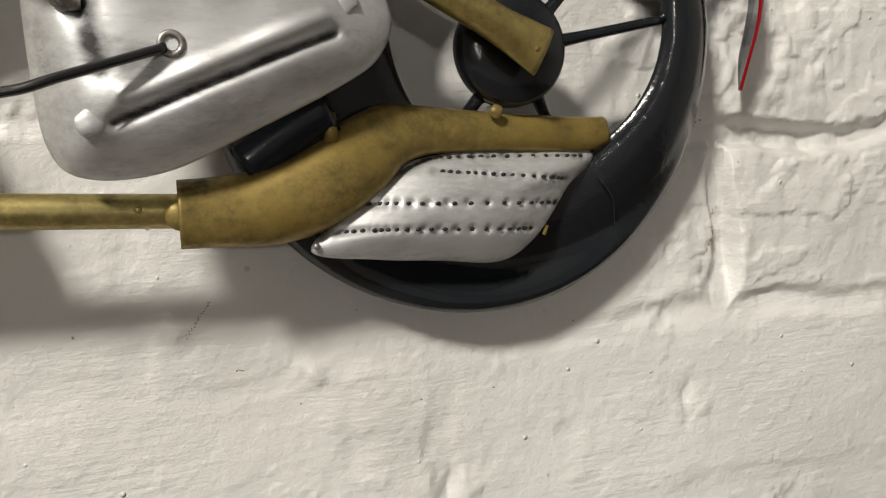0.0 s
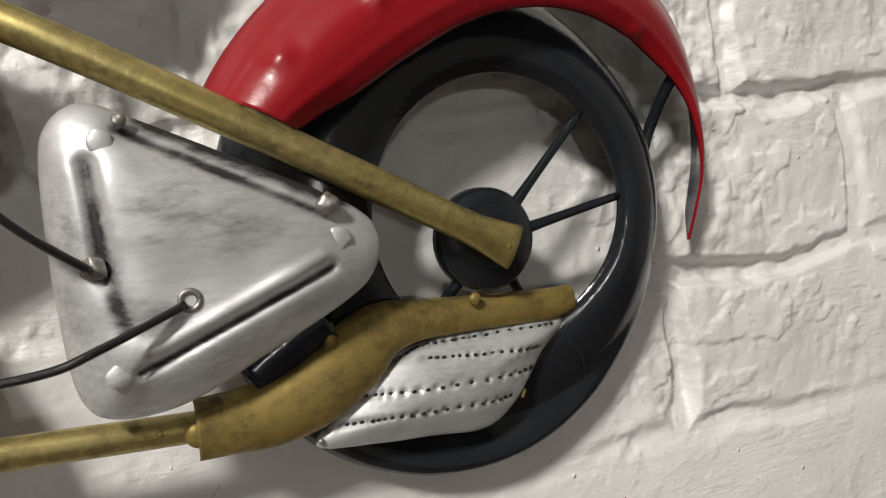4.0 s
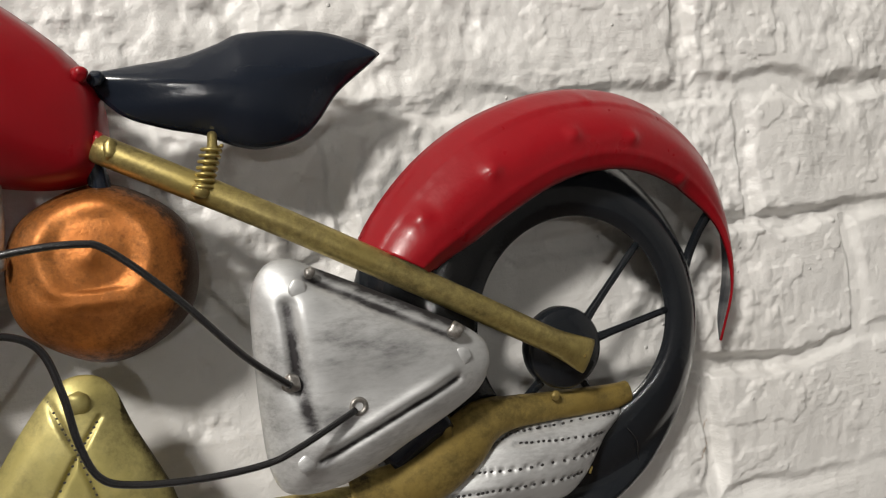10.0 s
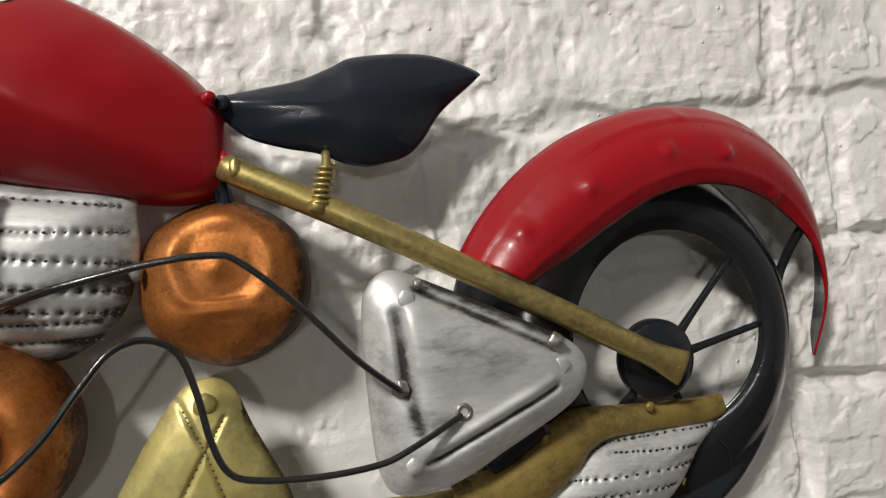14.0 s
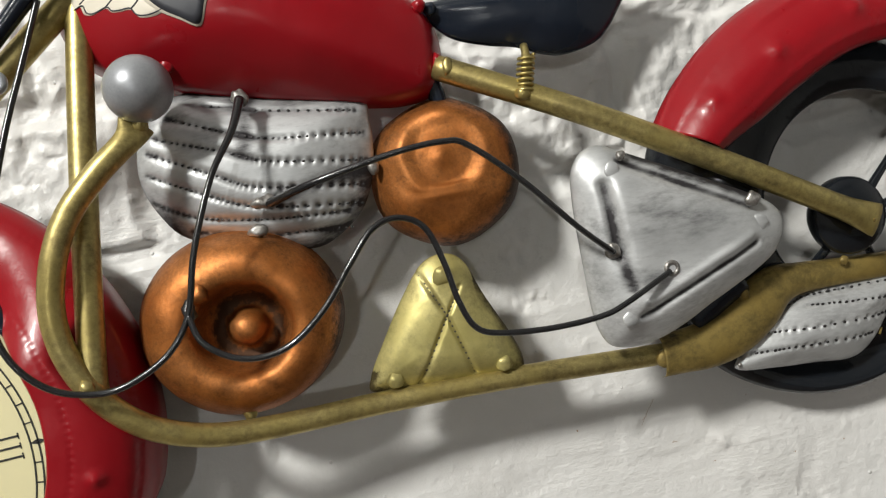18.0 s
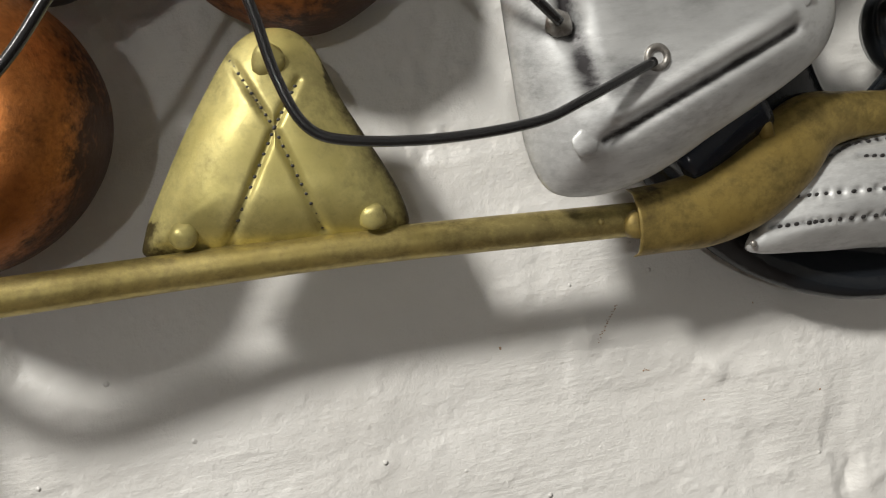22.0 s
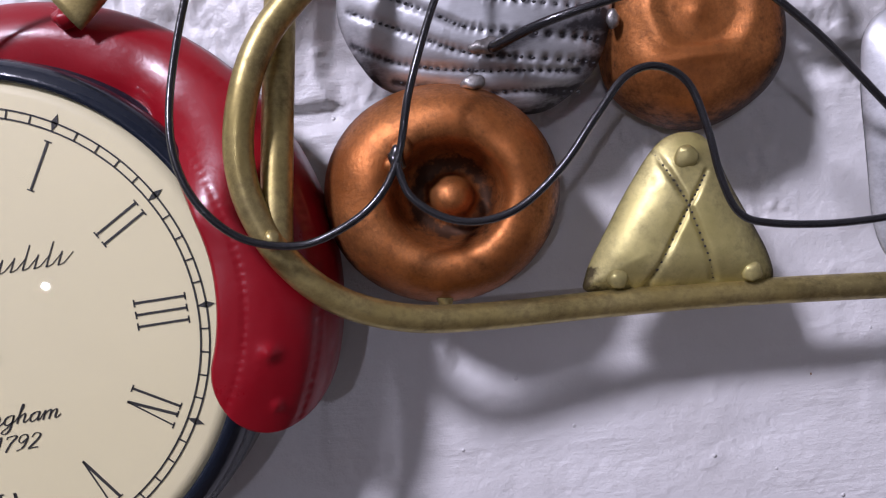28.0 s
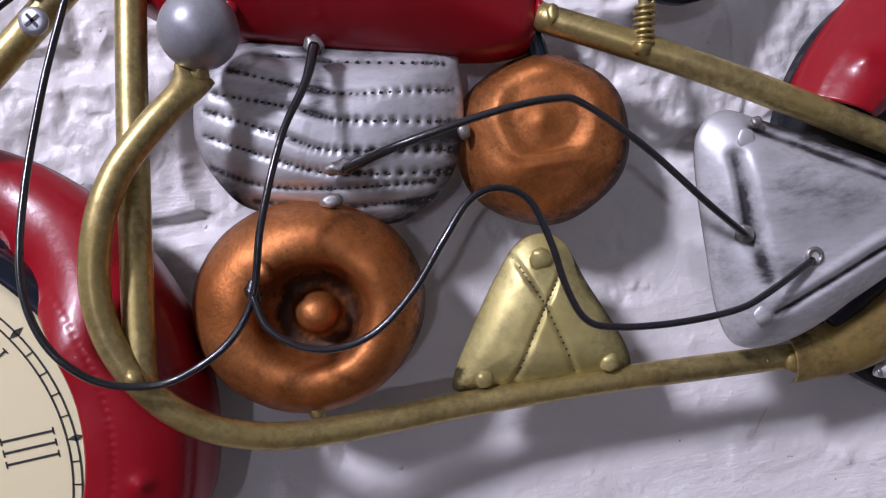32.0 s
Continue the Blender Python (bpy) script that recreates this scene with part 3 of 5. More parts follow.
# angle, inner radius, outer radius, inner edge, outer edge, swell of the sheet
GUARD = np.array([(150, 0.0785, 0.1085, -0.0490, -0.034, 0.012), (133, 0.0688, 0.1082, -0.0490, -0.034, 0.012), (114, 0.0672, 0.1095, -0.0490, -0.034, 0.0115), (98, 0.0705, 0.1118, -0.0490, -0.033, 0.011), (82, 0.0760, 0.1165, -0.0480, -0.028, 0.011),
                  (66, 0.0826, 0.1220, -0.0455, -0.024, 0.0105), (51, 0.0898, 0.1260, -0.0395, -0.018, 0.0105), (37, 0.0975, 0.1275, -0.0325, -0.012, 0.0095), (22, 0.1060, 0.1235, -0.0270, -0.007, 0.0060), (8, 0.1074, 0.1170, -0.023, -0.0055, 0.0030), (-3, 0.1062, 0.1095, -0.017, -0.0065, 0.0015), (-10, 0.1068, 0.1082, -0.0115, -0.0095, 0.0004)])
guard_table = curve_points(GUARD, 8)
guard_steps = np.linspace(0, 1, len(guard_table))


def guard_value(u, column):
    return float(np.interp(u, guard_steps, guard_table[:, column]))


def rear_in(u):
    return guard_value(u, 1)


def rear_out(u):
    return guard_value(u, 2)


REAR_DENTS = ((0.136, 1.629, 0.0034), (0.104, 1.632, 0.0036), (0.0625, 1.619, 0.0038), (0.029, 1.602, 0.0040), (0.119, 1.6495, 0.0026), (0.168, 1.607, 0.0026))


def dents(u, v, marks, angle, r, centre):
    """Small bumps pressed out of a mudguard's sheet."""
    x, z = centre[0] + r * math.cos(radians(angle)), centre[1] + r * math.sin(radians(angle))
    return sum(0.62 * size * math.exp(-((x - dx) ** 2 + (z - dz) ** 2) / size ** 2) for dx, dz, size in marks)


def rear_profile(u, v):
    y_in, y_out, swell = guard_value(u, 3), guard_value(u, 4), guard_value(u, 5)
    v = min(max(v, 0), 1)
    ridge = 0.0008 * math.exp(-((v - 0.80) / 0.030) ** 2) * (1 + 0.25 * math.sin(u * 300)) + 0.0006 * math.exp(-((v - 0.17) / 0.040) ** 2) * (1 + 0.3 * math.sin(u * 260))
    bumps = dents(u, v, REAR_DENTS, guard_value(u, 0), rear_in(u) + (rear_out(u) - rear_in(u)) * v, (FX, FZ))
    return y_in + (y_out - y_in) * v - bumps - swell * math.sin(math.pi * v) ** (0.85 if v < 0.5 else 0.65) - ridge * min(swell / 0.008, 1) + 0.0005 * noise.noise(Vector((u * 9, v * 3, 2)))


rear_guard = part("rear_mudguard", band(lambda u: guard_value(u, 0), 0, rear_in, rear_out, rear_profile, 150, 28, (FX, FZ), 0.001), RED, bike, "red gloss-painted pressed-metal mudguard")
rear_guard.data.materials.append(BLACK)
# tank
tank_line = [(-0.083, 1.646), (-0.086, 1.664), (-0.098, 1.680), (-0.123, 1.700), (-0.15, 1.713), (-0.185, 1.719), (-0.222, 1.714), (-0.241, 1.699), (-0.243, 1.681), (-0.235, 1.665), (-0.220, 1.655), (-0.194, 1.645), (-0.16, 1.636), (-0.127, 1.629), (-0.104, 1.626), (-0.088, 1.630)]
TC = (-0.168, 1.674)


def tank_rise(s):
    return 0.006 * min(s * 14, 1.0) + 0.026 * math.sin(min(s, 1.0) * math.pi / 2) ** 0.85


tank = part("fuel_tank", shell(tank_line, -0.028, lambda x, z, s: tank_rise(s) + 0.0007 * wave(x, z, 4), 28, 7, 0.001, TC), RED, bike, "red gloss-painted domed fuel tank")
tank_ring = curve_points(tank_line, 7, True)


def tank_y(x, z):
    """The tank's front at (x, z)."""
    a = math.atan2(z - TC[1], x - TC[0])
    d = tank_ring - np.array(TC)
    k = int(np.argmin(np.abs(np.angle(np.exp(1j * (np.arctan2(d[:, 1], d[:, 0]) - a))))))
    s = 1 - math.hypot(x - TC[0], z - TC[1]) / float(np.hypot(*d[k]))
    return -0.028 - tank_rise(max(s, 0)) - 0.0007 * wave(x, z, 4)


for x, z, r in ((-0.129, 1.6305, 0.0022), (-0.200, 1.657, 0.0030)):
    blob("rivet_head", (x, tank_y(x, z) - 0.0004, z), r, RED, tank)

blob("weld", (-0.0905, -0.0375, 1.6668), 0.0030, RED, tank)
blob("weld", (-0.0868, -0.0360, 1.6405), 0.0036, RED, tank, "", (0.7, 0.8, 1.5))
blob("weld", (-0.0830, -0.0385, 1.6382), 0.0036, BRASS, upper_tube, "", (0.9, 0.8, 1.3))
part("tank_bracket", tube([(-0.092, -0.030, 1.640), (-0.089, -0.029, 1.630), (-0.088, -0.028, 1.620)], 0.0040, 14, 4), BLACK, tank, "black painted stub under the tank")
# winged shield on the tank
EMB, LEAN_UP = (-0.1825, 1.6708), radians(17)


def on_tank(u, v):
    return EMB[0] + u * math.cos(LEAN_UP) - v * math.sin(LEAN_UP), EMB[1] + u * math.sin(LEAN_UP) + v * math.cos(LEAN_UP)


def decal(name, outline, mat, lift, label="", middle=None):
    pts = [on_tank(*p) for p in outline]
    c = on_tank(*middle) if middle else tuple(np.mean(pts, 0))
    return part(name, shell(pts, lambda x, z: tank_y(x, z) - lift, lambda x, z, s: 0.0, 6, 4, 0.0002, c), mat, tank, label)


def stroke(name, points, width, lift):
    line = [(*on_tank(*p),) for p in points]
    return part(name, tube([(x, tank_y(x, z) - lift, z) for x, z in line], width, 6, 5), NAVY, tank)


WING = [(0.0120, 0.0150), (0.0168, 0.0260), (0.0185, 0.0368), (0.0250, 0.0374), (0.0330, 0.0378), (0.0410, 0.0378), (0.0482, 0.0372), (0.0478, 0.0330), (0.0455, 0.0300), (0.0401, 0.0292), (0.0398, 0.0255), (0.0370, 0.0232), (0.0305, 0.0222), (0.0290, 0.0195), (0.0255, 0.0176), (0.0214, 0.0160), (0.0200, 0.0120), (0.0165, 0.0098), (0.0120, 0.0088), (0.0075, 0.0092)]
wing_ring = curve_points(WING, 4, True)
for side in (-1, 1):
    decal("wing", [(u * side, v) for u, v in WING], DECAL, 0.0002, "cream feathered wing with dark outlines", (0.0225 * side, 0.0262))
    stroke("feather_line", [((0.0225 + (u - 0.0225) * 0.93) * side, 0.0262 + (v - 0.0262) * 0.92) for u, v in wing_ring[8:]], 0.00032, 0.00018)
    for u0, v0, u1, v1 in ((0.0395, 0.0300, 0.0205, 0.0352), (0.0300, 0.0228, 0.0178, 0.0272), (0.0212, 0.0164, 0.0150, 0.0192)):
        stroke("feather_line", [(u0 * side, v0), ((u0 + u1) / 2 * side, (v0 + v1) / 2 - 0.0004), (u1 * side, v1)], 0.00034, 0.00018)
shield_line = [(0, -0.003), (0.006, 0.003), (0.0125, 0.011), (0.0165, 0.021), (0.018, 0.032), (0.015, 0.040), (0, 0.043), (-0.015, 0.040), (-0.018, 0.032), (-0.0165, 0.021), (-0.0125, 0.011), (-0.006, 0.003)]
decal("shield_rim", shield_line, DECAL, 0.0004, "", (0, 0.024))
decal("shield", [(u * 0.88, 0.003 + (v - 0.003) * 0.93 + 0.0005) for u, v in shield_line], NAVY, 0.0006, "dark shield with cream lettering", (0, 0.024))


def lettering(name, text, size, place, turn, mat, parent, surface, shear=0.0, bold=0.0, wide=1.0):
    """Words laid on a surface y = surface(x, z)."""
    data = bpy.data.curves.new(name, "FONT")
    data.body, data.size, data.align_x, data.shear, data.extrude, data.offset = text, size, "CENTER", shear, 0.00008, bold
    data.space_character = 1.02
    carrier = bpy.data.objects.new(name, data)
    mesh = bpy.data.meshes.new_from_object(carrier)
    bpy.data.objects.remove(carrier)
    c, s = math.cos(turn), math.sin(turn)
    for v in mesh.vertices:
        u, w = v.co.x * wide, v.co.y
        x, z = place[0] + u * c - w * s, place[1] + u * s + w * c
        v.co = (x, surface(x, z) - v.co.z, z)
    mesh.materials.clear()
    mesh.materials.append(mat)
    ob = new(name, mesh)
    ob.parent = parent
    return tagged(ob)


lettering("lettering", "MACHINE", 0.0066, on_tank(-0.0010, 0.0190), LEAN_UP, DECAL, tank, lambda x, z: tank_y(x, z) - 0.0008, 0.0, 0.0001, 0.85)
lettering("lettering", "SPEED", 0.0112, on_tank(0, 0.0272), LEAN_UP, DECAL, tank, lambda x, z: tank_y(x, z) - 0.0008, 0.0, 0.0003, 0.80)

# seat
seat_line = [(-0.090, 1.667), (-0.072, 1.671), (-0.054, 1.674), (-0.040, 1.679), (-0.030, 1.683), (-0.009, 1.684), (0.008, 1.682), (0.025, 1.675), (0.024, 1.671), (0.007, 1.658), (-0.003, 1.646), (-0.012, 1.639), (-0.027, 1.636), (-0.038, 1.638), (-0.049, 1.643), (-0.062, 1.646), (-0.076, 1.651), (-0.084, 1.658)]
seat = part("seat", shell(seat_line, lambda x, z: -0.030 - 0.06 * (1.66 - z), lambda x, z, s: 0.010 * rise(s, 1.0) * min(1.0, 1.2 - 8 * max(x - 0.0, 0)) + 0.0004 * wave(x, z, 7), 22, 6, 0.001, (-0.032, 1.660)), BLACK, bike, "black gloss-painted saddle")
blob("weld", (-0.0855, -0.034, 1.6655), 0.0030, BLACK, seat)
coil = [(-0.0470 + 0.0036 * math.cos(a) - 0.0060 * (a / 44), -0.0390 + 0.0036 * math.sin(a) - 0.0075 * (a / 44), 1.6375 - 0.0165 * (a / 44)) for a in np.linspace(0, 44, 150)]
spring = part("spring", tube(coil, 0.00075, 8, 1, False), BRASS, bike, "small brass coil spring")
part("spring_post", tube([(-0.0462, -0.034, 1.6425), (-0.0475, -0.039, 1.636), (-0.0535, -0.0465, 1.620)], 0.0019, 10, 3), BRASS, spring)
blob("spring_foot", (-0.0535, -0.0465, 1.6205), 0.0040, BRASS, spring, "", (1, 0.9, 0.8))

# engine cover with rows of pressed stitches
eng_line = [(-0.197, 1.647), (-0.160, 1.640), (-0.125, 1.633), (-0.121, 1.622), (-0.123, 1.603), (-0.130, 1.586), (-0.143, 1.575), (-0.157, 1.571), (-0.182, 1.577), (-0.207, 1.585), (-0.217, 1.596), (-0.223, 1.612), (-0.221, 1.628), (-0.214, 1.640)]
EC = (-0.170, 1.607)
ROWS = [[(-0.190, 1.640), (-0.169, 1.634), (-0.127, 1.627)], [(-0.206, 1.637), (-0.179, 1.625), (-0.161, 1.620), (-0.125, 1.617)], [(-0.212, 1.629), (-0.186, 1.619), (-0.166, 1.611), (-0.126, 1.605)],
        [(-0.217, 1.624), (-0.191, 1.610), (-0.172, 1.601), (-0.127, 1.5945)], [(-0.219, 1.615), (-0.197, 1.603), (-0.174, 1.593), (-0.129, 1.5865)], [(-0.219, 1.603), (-0.200, 1.593), (-0.170, 1.587), (-0.138, 1.5845)], [(-0.205, 1.588), (-0.180, 1.581), (-0.156, 1.579), (-0.137, 1.577)]]
row_lines = [curve_points(r, 10) for r in ROWS]


def row_distance(x, z):
    p = np.array((x, z))
    return min(float(np.hypot(*(line - p).T).min()) for line in row_lines)


def eng_height(x, z, s):
    return 0.015 * rise(s, 0.85) - 0.0014 * math.exp(-(row_distance(x, z) / 0.0016) ** 2) * min(s * 6, 1)


# darker along the rows and by the cables; rim darkest at top and foot
def eng_dark(x, z, s):
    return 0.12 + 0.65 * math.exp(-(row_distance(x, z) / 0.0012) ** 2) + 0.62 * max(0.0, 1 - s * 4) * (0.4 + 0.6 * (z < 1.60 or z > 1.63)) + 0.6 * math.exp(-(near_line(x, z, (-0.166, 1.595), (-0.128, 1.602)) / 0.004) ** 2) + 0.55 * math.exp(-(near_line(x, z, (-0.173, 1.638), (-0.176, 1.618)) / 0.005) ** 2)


engine = part("engine_cover", shell(eng_line, -0.033, eng_height, 60, 13, 0.001, EC, eng_dark), SILVER, bike, "antiqued silver ribbed engine cover")


def shell_surface(outline, edge, height, centre, per=7):
    """The front of a shell as y(x, z), for what sits on it."""
    o = curve_points(outline, per, True)
    c = np.array(centre)
    d = o - c
    turn = np.arctan2(d[:, 1], d[:, 0])
    far = np.hypot(*d.T)

    def surface_at(x, z):
        a = math.atan2(z - c[1], x - c[0])
        k = int(np.argmin(np.abs(np.angle(np.exp(1j * (turn - a))))))
        s = max(1 - math.hypot(x - c[0], z - c[1]) / far[k], 0)
        return (edge(x, z) if callable(edge) else edge) - height(x, z, s)
    return surface_at


eng_y = shell_surface(eng_line, -0.033, eng_height, EC)
for r in ROWS:
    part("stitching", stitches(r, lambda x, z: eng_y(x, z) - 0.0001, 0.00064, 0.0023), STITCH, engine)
blob("weld", (-0.177, -0.046, 1.583), 0.0034, SOLDER, bike, "bright solder blob", (1.3, 0.7, 0.8))
blob("weld", (-0.1235, -0.038, 1.6015), 0.0029, SOLDER, bike, "bright solder blob", (0.8, 0.7, 1.25))
blob("weld", (-0.173, -0.050, 1.6385), 0.0036, SOLDER, bike, "bright solder blob")
blob("weld", (-0.1715, -0.0505, 1.5945), 0.0036, SOLDER, bike, "bright solder blob", (1.8, 0.6, 0.8))

# copper discs
disc_profile = [(0.0400, -0.0185), (0.0415, -0.0200), (0.0420, -0.0280), (0.0416, -0.0345), (0.0402, -0.0420), (0.0375, -0.0490), (0.0340, -0.0540), (0.0300, -0.0570), (0.0260, -0.0582), (0.0225, -0.0577), (0.0202, -0.0558), (0.0188, -0.0525), (0.0176, -0.0480), (0.0160, -0.0440), (0.0135, -0.0415), (0.0105, -0.0408), (0.0084, -0.0420), (0.0076, -0.0455), (0.0066, -0.0490), (0.0046, -0.0515), (0.0022, -0.0527), (0.0, -0.0530)]


def dark_mask_on(bm, rule):
    layer = bm.verts.layers.float.new("dark_mask")
    for v in bm.verts:
        v[layer] = rule(v.co)
    return bm


disc_bm = lathe(list(curve_points(disc_profile, 3)), (-0.1925, 1.5455), 80, (1.055, 0.975), False, 0.004)
for v in disc_bm.verts:
    near = math.hypot(v.co.x + 0.1925, v.co.z - 1.5455)
    k = max(0.0, 1 - near / 0.036)
    v.co.x += 0.004 * k
    v.co.z -= 0.002 * k
    v.co += Vector((0, 0.0009 * noise.noise(v.co * 70), 0))
# dark ring round the knob; the rim darkens towards the foot
disc = part("copper_disc", dark_mask_on(disc_bm, lambda p: 0.85 * math.exp(-((math.hypot(p.x + 0.189, p.z - 1.5435) - 0.0125) / 0.0042) ** 2) + 0.75 * max(0.0, (math.hypot(p.x + 0.1925, p.z - 1.5455) - 0.0375) / 0.004) * (0.6 - 12 * (p.z - 1.5455))), COPPER, bike, "large dished copper disc with a centre knob")
cover_profile = [(0.0310, -0.0120), (0.0322, -0.0135), (0.0322, -0.0200), (0.0314, -0.0270), (0.0295, -0.0330), (0.0268, -0.0375), (0.0235, -0.0408), (0.0200, -0.0428), (0.0160, -0.0440), (0.0120, -0.0446), (0.0080, -0.0449), (0.0040, -0.0450), (0.0, -0.0450)]
cover_bm = lathe(list(curve_points(cover_profile, 8)), (-0.0905, 1.5935), 128, (1.09, 1.06), False, 0.005)
for v in cover_bm.verts:
    # a hexagonal pressed cap: flat facets round a shallow round dish with a nub, the dish cut straight at its foot
    far, turn_at = math.hypot(v.co.x + 0.0905, v.co.z - 1.5935), math.atan2(v.co.z - 1.5935, v.co.x + 0.0905)
    facet = math.cos(6 * (turn_at - radians(28)))
    k = min(far / 0.033, 1.0)
    v.co.x += (v.co.x + 0.0905) * 0.014 * facet * k * k
    v.co.z += (v.co.z - 1.5935) * 0.014 * facet * k * k
    v.co.y -= 0.0006 * facet * math.sin(math.pi * min(max((k - 0.55) / 0.45, 0), 1)) ** 2
    dish = math.hypot(v.co.x + 0.0925, v.co.z - 1.6015)
    inside = min(max((0.0190 - dish) / 0.0075, 0), 1) * min(max((v.co.z - 1.5862) / 0.0022, 0), 1)
    inside = inside * inside * (3 - 2 * inside)
    rim_at = math.exp(-((dish - 0.0198) / 0.0022) ** 2) * min(max((v.co.z - 1.5845) / 0.003, 0), 1)
    v.co.y += 0.0021 * inside - 0.0004 * rim_at - 0.0013 * math.exp(-((v.co.x + 0.094) ** 2 + (v.co.z - 1.600) ** 2) / 0.0042 ** 2)
    v.co.y -= 0.0006 * math.exp(-((v.co.z - 1.5835) / 0.0020) ** 2) * math.exp(-((v.co.x + 0.094) / 0.013) ** 4)
    v.co.y += 0.0005 * noise.noise(v.co * 60) * min(3 * (1 - k), 1)
# the rim darkens to the right, most of all low down
cover = part("copper_cover", dark_mask_on(cover_bm, lambda p: 0.7 * max(0.0, (math.hypot(p.x + 0.092, p.z - 1.594) - 0.026) / 0.005) * (0.7 + 14 * (p.x + 0.092) * (1 if p.z < 1.6 else 0.4))), COPPER, bike, "small dented copper cover")
blob("weld", (-0.2045, -0.0580, 1.5625), 0.0036, COPPER, disc, "", (1.1, 0.9, 1))
blob("weld", (-0.2085, -0.0590, 1.5570), 0.0028, COPPER, disc)
blob("weld", (-0.196, -0.046, 1.5075), 0.0030, BRASS, disc)

# quilted pad
yel_line = [(-0.100, 1.5575), (-0.111, 1.555), (-0.123, 1.541), (-0.135, 1.523), (-0.143, 1.509), (-0.142, 1.5025), (-0.120, 1.4995), (-0.095, 1.498), (-0.076, 1.498), (-0.0745, 1.509), (-0.086, 1.536), (-0.092, 1.552)]
SEAMS = [((-0.114, 1.552), (-0.105, 1.531)), ((-0.105, 1.531), (-0.097, 1.503)), ((-0.097, 1.5425), (-0.105, 1.531)), ((-0.105, 1.531), (-0.122, 1.503))]
PC = (-0.106, 1.524)


def seam_near(x, z):
    return min(near_line(x, z, a, b) for a, b in SEAMS)


def pad_height(x, z, s):
    return 0.0100 * rise(s, 0.7) - 0.0013 * math.exp(-(seam_near(x, z) / 0.0011) ** 2) * min(s * 5, 1) + 0.0006 * wave(x, z, 11)


# dark along the seams; rim darker at the foot and on the right
pad = part("quilted_cover", shell(yel_line, -0.0375, pad_height, 60, 14, 0.001, PC, lambda x, z, s: 0.5 * math.exp(-(seam_near(x, z) / 0.0009) ** 2) + 0.85 * max(0.0, 1 - s * 4.5) * (0.3 + 0.7 * (z < 1.512 or x > -0.09))), GOLD, bike, "quilted gold-painted triangular cover")
pad_y = shell_surface(yel_line, -0.0375, pad_height, PC)
for a, b in SEAMS:
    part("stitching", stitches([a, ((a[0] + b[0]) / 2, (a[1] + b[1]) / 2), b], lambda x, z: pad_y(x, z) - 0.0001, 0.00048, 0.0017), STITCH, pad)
for x, z, r in ((-0.1035, 1.5485, 0.0044), (-0.1325, 1.5075, 0.0038), (-0.0835, 1.5045, 0.0036)):
    blob("stud", (x, pad_y(x, z) - 0.0002, z), r, GOLD, pad, "round gold stud", (1, 0.6, 1))

# silver side cover
tri_line = [(-0.027, 1.592), (-0.013, 1.586), (0.020, 1.569), (0.047, 1.554), (0.0545, 1.543), (0.050, 1.531), (0.038, 1.523), (0.014, 1.512), (-0.010, 1.502), (-0.030, 1.501), (-0.039, 1.509), (-0.0415, 1.533), (-0.041, 1.573), (-0.037, 1.587)]
TRI = (-0.006, 1.541)
CREASE = [((-0.0285, 1.574), (-0.0275, 1.545), 0.0028, 0.0032), ((-0.022, 1.5145), (0.036, 1.5365), 0.0018, 0.0020), ((-0.020, 1.5835), (0.036, 1.553), 0.0024, 0.0016), ((-0.0275, 1.545), (-0.024, 1.528), 0.004, 0.0016)]


def tri_height(x, z, s):
    h = 0.0125 * rise(s, 0.6)
    for a, b, w, d in CREASE:
        h -= d * math.exp(-(near_line(x, z, a, b) / w) ** 2) * min(s * 6, 1)
    h += 0.0012 * math.exp(-(near_line(x, z, (-0.018, 1.5205), (0.033, 1.5405)) / 0.0022) ** 2)
    return h + 0.0007 * wave(x, z, 3)


def tri_worn(x, z, s):
    w = max(0.80 * math.exp(-(near_line(x, z, a, b) / (0.85 * g)) ** 2) for a, b, g, _ in CREASE)
    w = max(w, 0.95 * math.exp(-(near_line(x, z, (-0.012, 1.5868), (0.042, 1.5575)) / 0.0045) ** 2))
    return max(w, 0.40 * math.exp(-(near_line(x, z, (-0.036, 1.555), (-0.036, 1.528)) / 0.005) ** 2), 0.42 * math.exp(-(near_line(x, z, (-0.012, 1.558), (0.020, 1.550)) / 0.012) ** 2), 0.45 * math.exp(-(near_line(x, z, (-0.024, 1.535), (-0.012, 1.530)) / 0.006) ** 2), 0.35 * math.exp(-(near_line(x, z, (-0.024, 1.524), (-0.010, 1.531)) / 0.004) ** 2))


side_cover = part("side_cover", shell(tri_line, -0.0495, tri_height, 60, 12, 0.001, TRI, tri_worn), SILVER, bike, "antiqued silver triangular side cover")
tri_y = shell_surface(tri_line, -0.0495, tri_height, TRI)
for x, z in ((-0.0240, 1.5802), (0.0395, 1.5455), (-0.0278, 1.5148)):
    blob("rivet_head", (x, tri_y(x, z) - 0.0002, z), 0.0036, SILVER, side_cover, "", (1, 0.24, 1))
part("cable_eye", lathe([(0.0017, -0.0005), (0.0030, -0.0012), (0.0036, -0.0004), (0.0036, 0.0010), (0.0017, 0.0010)], (0, 0), 28, (1, 1), True), SOLDER, side_cover, "bright ring round the cable end").location = (-0.0065, tri_y(-0.0065, 1.5335), 1.5335)
blob("weld", (-0.0302, tri_y(-0.03, 1.546) - 0.001, 1.5455), 0.0036, SOLDER, side_cover, "bright solder blob")
blob("weld", (-0.0185, -0.0560, 1.5855), 0.0022, SOLDER, side_cover)
blob("weld", (0.0368, -0.0585, 1.5558), 0.0034, SOLDER, side_cover, "bright solder blob")

